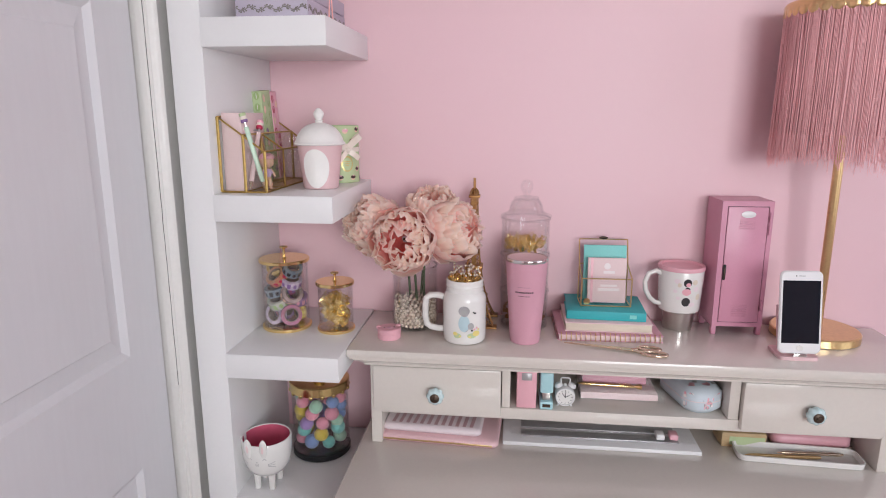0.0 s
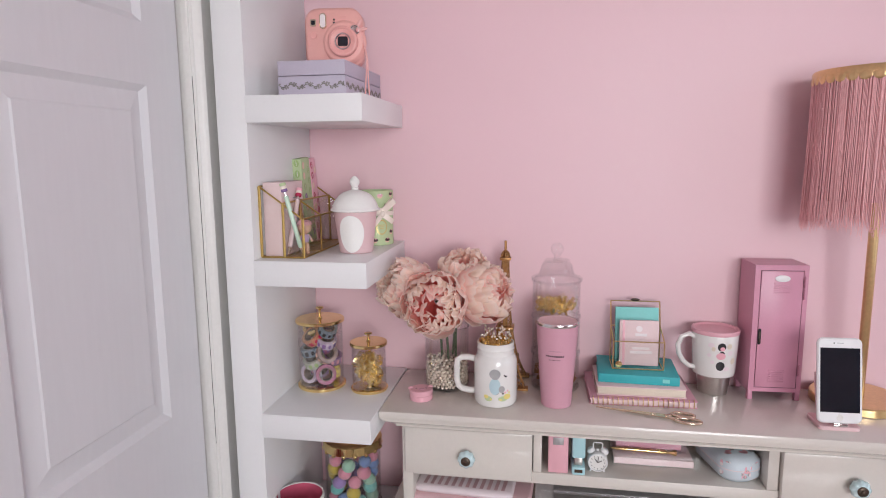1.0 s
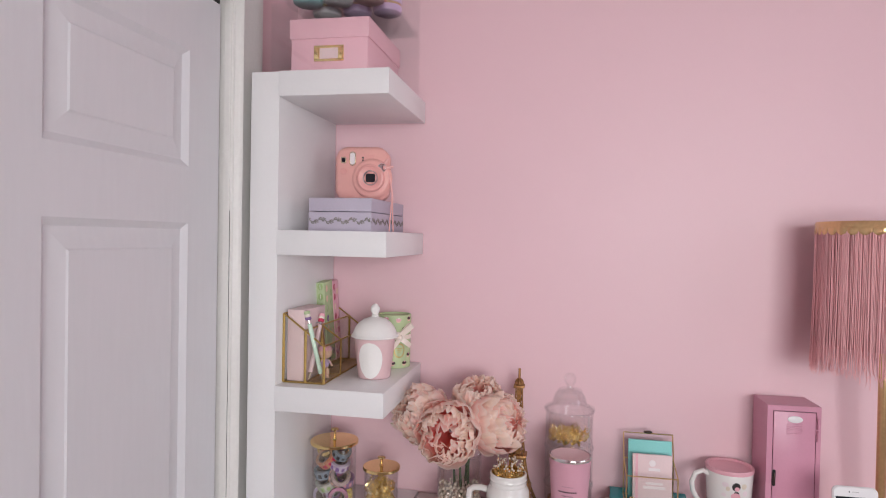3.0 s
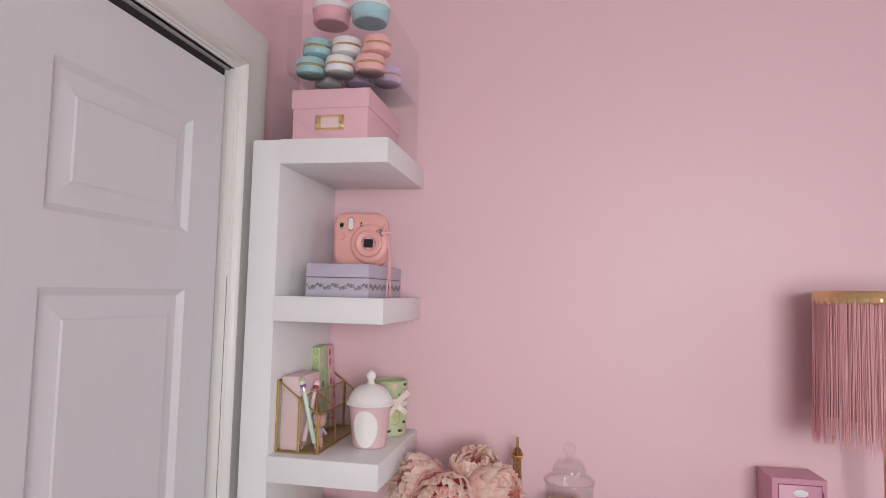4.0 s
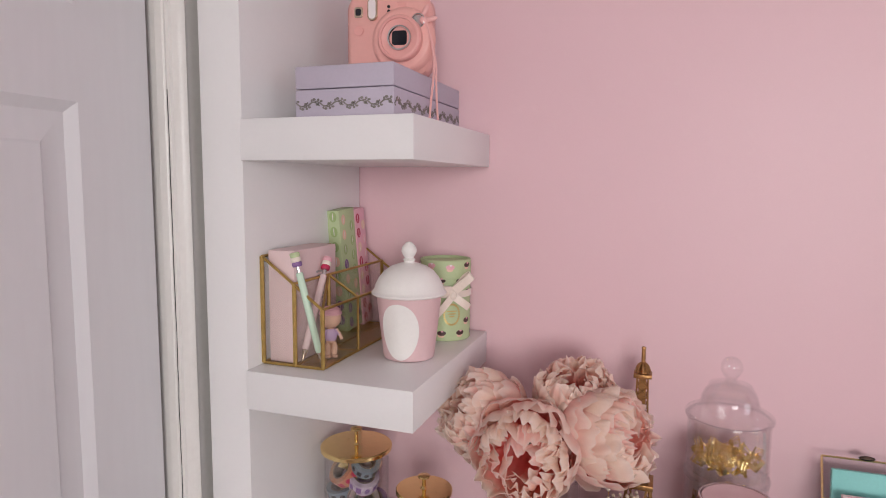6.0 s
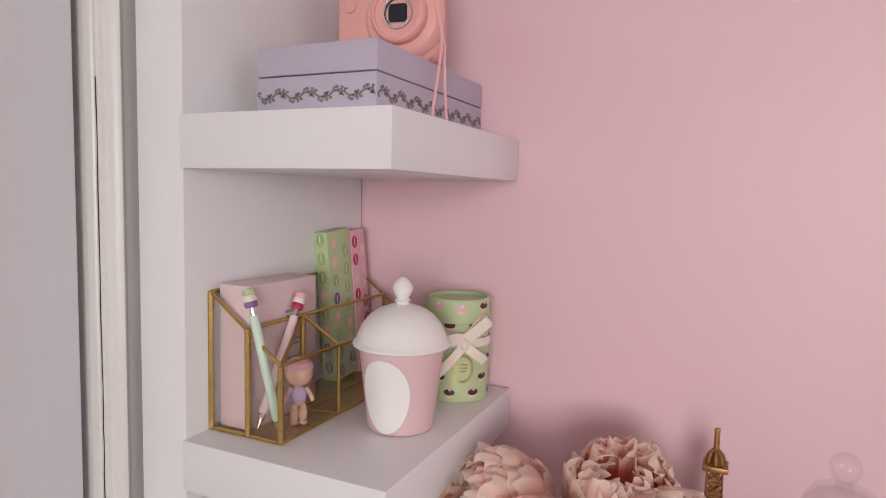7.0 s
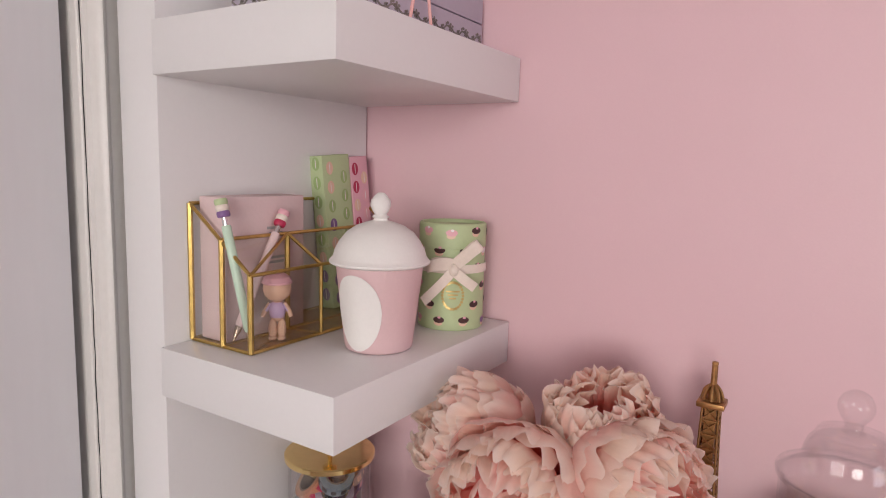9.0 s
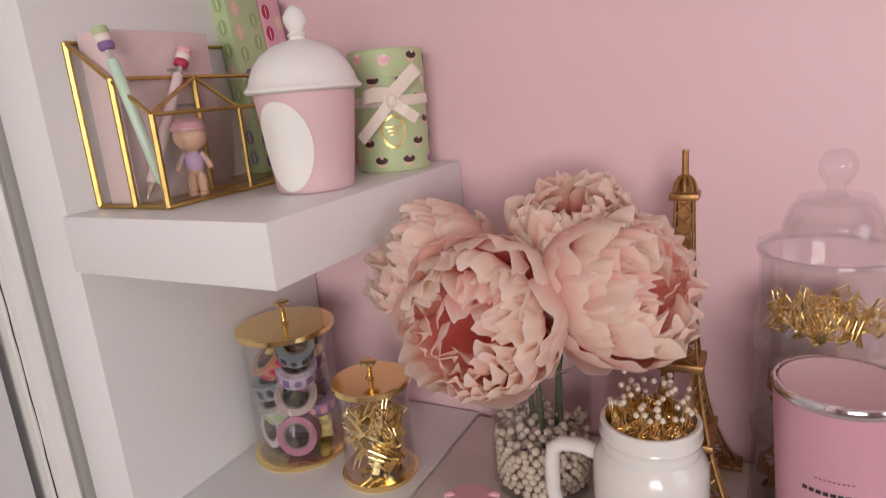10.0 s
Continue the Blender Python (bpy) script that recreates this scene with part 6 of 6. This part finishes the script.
for cx, cy, rx, ry, yy in ((0.040, 0.009, 0.021, 0.0105, 0.0045), (0.044, -0.0185, 0.0235, 0.0115, -0.005)):
    bm = bmesh.new()
    tube(bm, [(cx + rx * math.cos(t), cy + ry * math.sin(t) - 0.12 * rx * math.cos(t), 0.0030) for t in [2 * math.pi * i / 28 for i in range(28)]], 0.0032, 8, True)
    tube(bm, [(0.004, yy * 0.3, 0.0025), (0.014, yy, 0.0025), (cx - rx + 0.002, cy + 0.12 * rx, 0.0025)], 0.0034, 8)
    part("handle", bm, CHAMPAGNE, sc, sharp=80)

# fringed lamp
LX, LY = 0.592, 1.267
lamp = thing("table_lamp", pose(LX, LY, H), "brass table lamp with pink fringed shade, unlit", "lamp")
part("base", lathe([(0, 0), (0.083, 0), (0.0855, 0.0015), (0.0855, 0.0155), (0.083, 0.018), (0.0, 0.0185)], 64, None, 0.018, 0.045), BRASS, lamp)
part("pole", tube(bmesh.new(), [(0.016, 0.03, 0.0186), (0.001, 0.0, 0.44)], 0.0088, 16), BRASS, lamp)
R0, ZT, ZB = 0.119, 0.661, 0.364
shade = part("shade", lathe([(R0 - 0.004, ZT - 0.05), (R0 - 0.004, ZT), (R0 - 0.0055, ZT), (R0 - 0.0055, ZB + 0.06), (R0 - 0.004, ZB + 0.06), (R0 - 0.004, ZT - 0.05)], 64), SHADE_LINING, lamp, "pink cloth shade")
bm = bmesh.new()
for k in range(3):
    a = 2 * math.pi * k / 3 + 0.4
    tube(bm, [(0, 0, ZT - 0.06), ((R0 - 0.006) * math.cos(a), (R0 - 0.006) * math.sin(a), ZT - 0.01)], 0.0016, 6)
tube(bm, [(0, 0, 0.43), (0, 0, ZT - 0.055)], 0.006, 10)
part("shade_support", bm, BRASS, lamp)
bm = lathe([(R0 + 0.0012, ZT - 0.014), (R0 + 0.0024, ZT - 0.014), (R0 + 0.003, ZT - 0.002), (R0 + 0.001, ZT + 0.0025), (R0 - 0.004, ZT + 0.0025)], 96)
n = 36
for k in range(n):
    a = 2 * math.pi * k / n
    sub = ball(bmesh.new(), (0, 0, 0), 0.0112, 10, 7, (0.18, 1, 0.85))
    join(bm, sub, pose((R0 + 0.0014) * math.cos(a), (R0 + 0.0014) * math.sin(a), ZT - 0.0145, 0, 0, math.degrees(a)))
part("trim_band", bm, BRASS, shade, "scalloped gold braid trim")
rng = random.Random(33)
fr = bmesh.new()
for k in range(620):
    a = 2 * math.pi * k / 620 + rng.uniform(-0.004, 0.004)
    rr = R0 + rng.choice((-0.001, 0.0004, 0.0018))
    z1 = ZB + 0.022 + rng.gauss(0, 0.006) - 0.004 * math.sin(3 * a)
    flare, sway = rng.uniform(0.0, 0.005), rng.gauss(0, 0.012)
    pts = []
    for i, u in enumerate((0, 0.35, 0.7, 0.9, 1.0)):
        q = rr + flare * u ** 2
        b = a + sway * u ** 3
        pts.append((q * math.cos(b), q * math.sin(b), ZT - 0.016 + (z1 - ZT + 0.016) * u))
    tube(fr, pts, 0.00062, 4)
    if k % 2 == 0:
        q, b = pts[-1], a
        for s in range(3):
            tube(fr, [q, (q[0] + rng.gauss(0, 0.0022), q[1] + rng.gauss(0, 0.0022), q[2] - rng.uniform(0.008, 0.02))], 0.00035, 3)
tagged(part("fringe", fr, FRINGE, shade, "long dusty pink silk fringe"), kind="stuff")

# ---- in the cubby of the hutch ----
F = 0.8278
hp_ = thing("tape_dispenser", pose(0.004, 1.203, F), "pink and chrome tape dispenser standing on end", "tape dispenser")
part("body", rbox((-0.0205, -0.028, 0), (0.0205, 0.04, 0.0815), 0.003), PINK_PLASTIC, hp_)
part("cutter", rbox((-0.0105, -0.0295, 0.062), (0.0105, -0.0275, 0.0775), 0.0006), GREY_METAL, hp_, "dark steel cutter")
st = thing("stapler", pose(0.045, 1.206, F), "turquoise stapler standing on end", "stapler")
part("arm", rbox((-0.0135, -0.03, 0.034), (0.0135, 0.04, 0.079), 0.004), PALE_TURQUOISE, st)
part("base", rbox((-0.0135, -0.034, 0), (0.0135, 0.04, 0.0175), 0.003), PALE_TURQUOISE, st)
part("magazine", rbox((-0.008, -0.026, 0.0176), (0.008, 0.03, 0.0338), 0.0008), STEEL, st, "steel staple magazine")
part("anvil", rbox((-0.008, -0.0346, 0.006), (0.008, -0.034, 0.0125), 0), DARK_METAL, st)
ck = thing("alarm_clock", pose(0.084, 1.196, F), "small white twin bell alarm clock", "clock")
tn = pose(0, 0, 0.0235, 90)
ring("case", [(0, -0.012), (0.018, -0.012), (0.0202, -0.009), (0.0202, 0.009), (0.0188, 0.0112), (0.0172, 0.0112), (0.0168, 0.0085), (0, 0.0085)], WHITE_PLASTIC, tn, ck)
face = ring("dial", [(0.0166, 0.0087), (0.0, 0.0089)], WHITE_CERAMIC, tn, ck)
bm = bmesh.new()
for k in range(12):
    a = 2 * math.pi * k / 12
    box(bm, (-0.0005, -0.0096, 0.0125), (0.0005, -0.0090, 0.0150), 0, 2, pose(0, 0, 0.0235, 0, math.degrees(a), 0))
part("hour_marks", bm, BLACK_INK, face)
for a, L in ((-38, 0.0105), (62, 0.0095), (4, 0.012)):
    part("needle", rbox((-0.0006, -0.0101, -0.001), (0.0006, -0.0097, L), 0, 2, pose(0, 0, 0.0235, 0, a, 0)), BLACK_INK, face)
for s in (-1, 1):
    part("bell", join(bmesh.new(), lathe([(0.0088, 0), (0.0085, 0.0035), (0.006, 0.0072), (0.0, 0.0085)], 20), pose(s * 0.0125, 0, 0.0435, 0, s * 30, 0)), WHITE_PLASTIC, ck)
    part("foot", tube(bmesh.new(), [(s * 0.010, 0, 0.007), (s * 0.0145, 0, 0.0)], 0.002, 8), WHITE_PLASTIC, ck)
part("handle", tube(bmesh.new(), [(-0.0085, 0, 0.049), (-0.0095, 0, 0.060), (-0.007, 0, 0.0625), (0.007, 0, 0.0625), (0.0095, 0, 0.060), (0.0085, 0, 0.049)], 0.0013, 8), WHITE_PLASTIC, ck)
ring("hammer", [(0, 0), (0.0028, 0), (0.0032, 0.004), (0, 0.005)], WHITE_PLASTIC, pose(0, 0, 0.0455), ck, "", 12)


def clear_box(x, y, z, w, d, hh, mat, label):
    b = thing("acrylic_tray", pose(x, y, z), label, "tray", "clear trays in the cubby")
    t = 0.0018
    for nm, a, c in (("base", (-w / 2, -d / 2, 0), (w / 2, d / 2, t)), ("side", (-w / 2, -d / 2, t + 0.0001), (w / 2, -d / 2 + t, hh)), ("side", (-w / 2, d / 2 - t, t + 0.0001), (w / 2, d / 2, hh)),
                     ("side", (-w / 2, -d / 2 + t + 0.0001, t + 0.0001), (-w / 2 + t, d / 2 - t - 0.0001, hh)), ("side", (w / 2 - t, -d / 2 + t + 0.0001, t + 0.0001), (w / 2, d / 2 - t - 0.0001, hh))):
        part(nm, rbox(a, c, 0.0005, 1), mat, b, shadow=False)


clear_box(0.206, 1.277, F, 0.176, 0.10, 0.030, ACRYLIC, "clear acrylic tray with pink papers")
sn = thing("sticky_notes", pose(0.201, 1.277, F + 0.002), "stack of pink sticky notes in the tray", "notes")
part("pad", rbox((-0.08, -0.044, 0), (0.08, 0.044, 0.014), 0.0008), PINK_CARD, sn)
clear_box(0.191, 1.282, F + 0.0303, 0.150, 0.085, 0.028, PINK_ACRYLIC, "pink tinted acrylic tray stacked on top")
pd = thing("paper_pad", pose(0.191, 1.284, F + 0.0325), "pink paper pad in the upper tray", "notes")
part("pad", rbox((-0.066, -0.036, 0), (0.066, 0.036, 0.018), 0.0008), PINK_COATED, pd)
pn = thing("gold_pen", Matrix.Translation((0.112, 1.236, F + 0.0345)) @ Vector((1, 0.02, -0.03)).to_track_quat("Z", "Y").to_matrix().to_4x4(), "slim gold metal pen with crystal top", "pen")
part("barrel", lathe([(0, 0), (0.001, 0.001), (0.0032, 0.012), (0.0036, 0.05), (0.0036, 0.115), (0.0025, 0.119), (0, 0.119)], 16), GOLD, pn)
part("crystal_top", lathe([(0.0022, 0.1192), (0.0062, 0.131), (0.0052, 0.1345), (0, 0.136)], 8), GOLD, pn, sharp=10)
fp = thing("pencil_pouch", pose(0.350, 1.257, F, 0, 0, 14), "pale blue floral zip pouch with rounded front", "pouch")
bm = slab(0.086, 0.15, 0.054, 0.036, 0.012, 10)
part("pouch_body", bm, FLORAL, fp, sharp=60)
bm = bmesh.new()
rng = random.Random(5)
for k in range(70):
    a = radians(200 + 140 * rng.random())
    z = rng.uniform(0.013, 0.042)
    c = Vector((0.036 * math.cos(a) * 1.19, -0.039 + 0.036 * math.sin(a), z))
    nrm = Vector((math.cos(a), math.sin(a), 0))
    flat_ellipse(bm, c + nrm * 0.0006, nrm.cross(Vector((0, 0, 1))), (0, 0, 1), rng.uniform(0.002, 0.006), rng.uniform(0.002, 0.005), 9, rng.choice((0, 0, 1, 2)))
for k in range(16):
    flat_ellipse(bm, (rng.uniform(-0.03, 0.03), rng.uniform(-0.06, 0.06), 0.0545), (1, 0, 0), (0, 1, 0), rng.uniform(0.003, 0.008), rng.uniform(0.003, 0.007), 9, rng.choice((0, 0, 1, 2)))
part("print", bm, [PINK_INK, GREY_INK, WHITE_INK], fp, "pink and grey flower print")
bm = slab(0.0868, 0.1508, 0.0022, 0.0364, 0.0004, 10, 0.027)
part("zip", bm, STRIPE_LIGHT, fp, "pale zip seam")

# ---- under the hutch, on the desktop ----
D = DESK_Z
po = thing("zip_pouch", pose(-0.176, 1.272, D, 0, 0, -3), "flat pink faux leather zip pouch", "pouch")
part("pouch_body", slab(0.258, 0.20, 0.017, 0.012, 0.006, 5), POUCH_PINK, po, sharp=60)
part("zip", rbox((-0.117, -0.1012, 0.0065), (0.117, -0.0995, 0.0105), 0.0006), BRASS, po, "gold zip")
part("zip_pull", rbox((0.096, -0.112, 0.0004), (0.1, -0.094, 0.0026), 0.0008, 2, pose(0, 0, 0, 0, 0, 12)), GOLD, po, "gold zip pull")
s2 = thing("zip_pouch", pose(-0.192, 1.272, D + 0.0172, 0, 0, -3), "white and mauve striped zip pouch", "pouch")
part("pouch_body", slab(0.215, 0.172, 0.017, 0.01, 0.006, 5), STRIPE_LIGHT, s2, sharp=60)
for k in range(13):
    x = -0.1 + 0.0155 * k
    bm = bmesh.new()
    lo_, hi_ = max(-0.09, x), min(0.095, x + 0.0075)
    if hi_ <= lo_:
        bm.free()
        continue
    vs = [bm.verts.new(c) for c in ((lo_ - 0.004, -0.074, 0.0173), (hi_ - 0.004, -0.074, 0.0173), (hi_ + 0.004, 0.074, 0.0173), (lo_ + 0.004, 0.074, 0.0173))]
    bm.faces.new(vs)
    part("stripe", bm, STRIPE_DARK, s2)
part("zip", rbox((-0.09, -0.0835, 0.0055), (0.09, -0.082, 0.0115), 0.0006), MINT, s2, "pale mint zip")
tr = thing("paper_trimmer", pose(0.162, 1.262, D), "white paper trimmer with grey rail and pink slider", "paper trimmer")
part("bed", rbox((-0.205, -0.071, 0), (0.205, 0.09, 0.009), 0.002), WHITE_PLASTIC, tr)
part("rail", rbox((-0.165, -0.045, 0.0092), (0.165, -0.02, 0.0125), 0.0008), GREY_METAL, tr, "grey metal cutting rail")
part("rail", rbox((-0.165, -0.008, 0.0092), (0.165, 0.03, 0.0125), 0.0008), GREY_METAL, tr, "grey metal cutting rail")
part("clear_arm", rbox((-0.19, -0.05, 0.0128), (0.195, -0.015, 0.0168), 0.001), ACRYLIC, tr, "clear plastic guide arm", shadow=False)
part("slider", rbox((0.117, -0.048, 0.0172), (0.135, -0.024, 0.030), 0.003), WHITE_PLASTIC, tr, "white blade slider")
part("slider", rbox((0.145, -0.046, 0.0172), (0.163, -0.022, 0.030), 0.003), PINK_PLASTIC, tr, "pink blade slider")
ty = thing("pen_tray", pose(0.556, 1.203, D, 0, 0, -3), "shallow white pen tray with gold pens", "tray")
bm = bmesh.new()
rows = []
for inset, z in ((0.004, 0.0), (0.0, 0.003), (-0.002, 0.015), (0.001, 0.0152), (0.003, 0.004), (0.006, 0.0028)):
    rr = []
    for cx, cy, a in ((1, 1, 0), (-1, 1, 90), (-1, -1, 180), (1, -1, 270)):
        for k in range(6):
            t = radians(a + 18 * k)
            rr.append(bm.verts.new((cx * (0.119 - 0.016) + (0.016 - inset) * math.cos(t), cy * (0.031 - 0.016) + (0.016 - inset) * math.sin(t), z)))
    rows.append(rr)
for a, b in zip(rows, rows[1:]):
    for k in range(len(a)):
        bm.faces.new((a[k], a[(k + 1) % len(a)], b[(k + 1) % len(b)], b[k]))
bm.faces.new(rows[0])
bm.faces.new(rows[-1])
part("tray_body", bm, WHITE_CERAMIC, ty)
for x, y, L, m, lab in ((-0.03, -0.012, 0.15, BRASS, "slim gold pen in the white tray"), (0.03, 0.012, 0.13, CHAMPAGNE, "champagne coloured pen in the white tray")):
    q = thing("gold_pen", Matrix.Translation((0.556 + x - L / 2, 1.203 + 0.7 * y, D + 0.0072)) @ Vector((1, 0.03, 0)).to_track_quat("Z", "Y").to_matrix().to_4x4(), lab, "pen", "pens in the tray")
    part("barrel", lathe([(0, 0), (0.001, 0.001), (0.003, 0.012), (0.0036, 0.02), (0.0036, L - 0.01), (0.0025, L), (0, L)], 12), m, q)
pc = thing("glasses_case", pose(0.604, 1.272, D), "glossy pink hard glasses case", "case")
part("case_body", slab(0.16, 0.062, 0.036, 0.02, 0.010, 8), PINK_PLASTIC, pc, sharp=60)
wb = thing("stamp_box", pose(0.464, 1.267, D), "small wooden stamp box with green label", "box")
part("box_body", rbox((-0.045, -0.03, 0), (0.045, 0.03, 0.032), 0.0012), WOOD, wb)
part("label", rbox((-0.030, -0.0308, 0.006), (0.042, -0.0302, 0.024), 0), GREEN_CARD, wb, "pale green paper label")
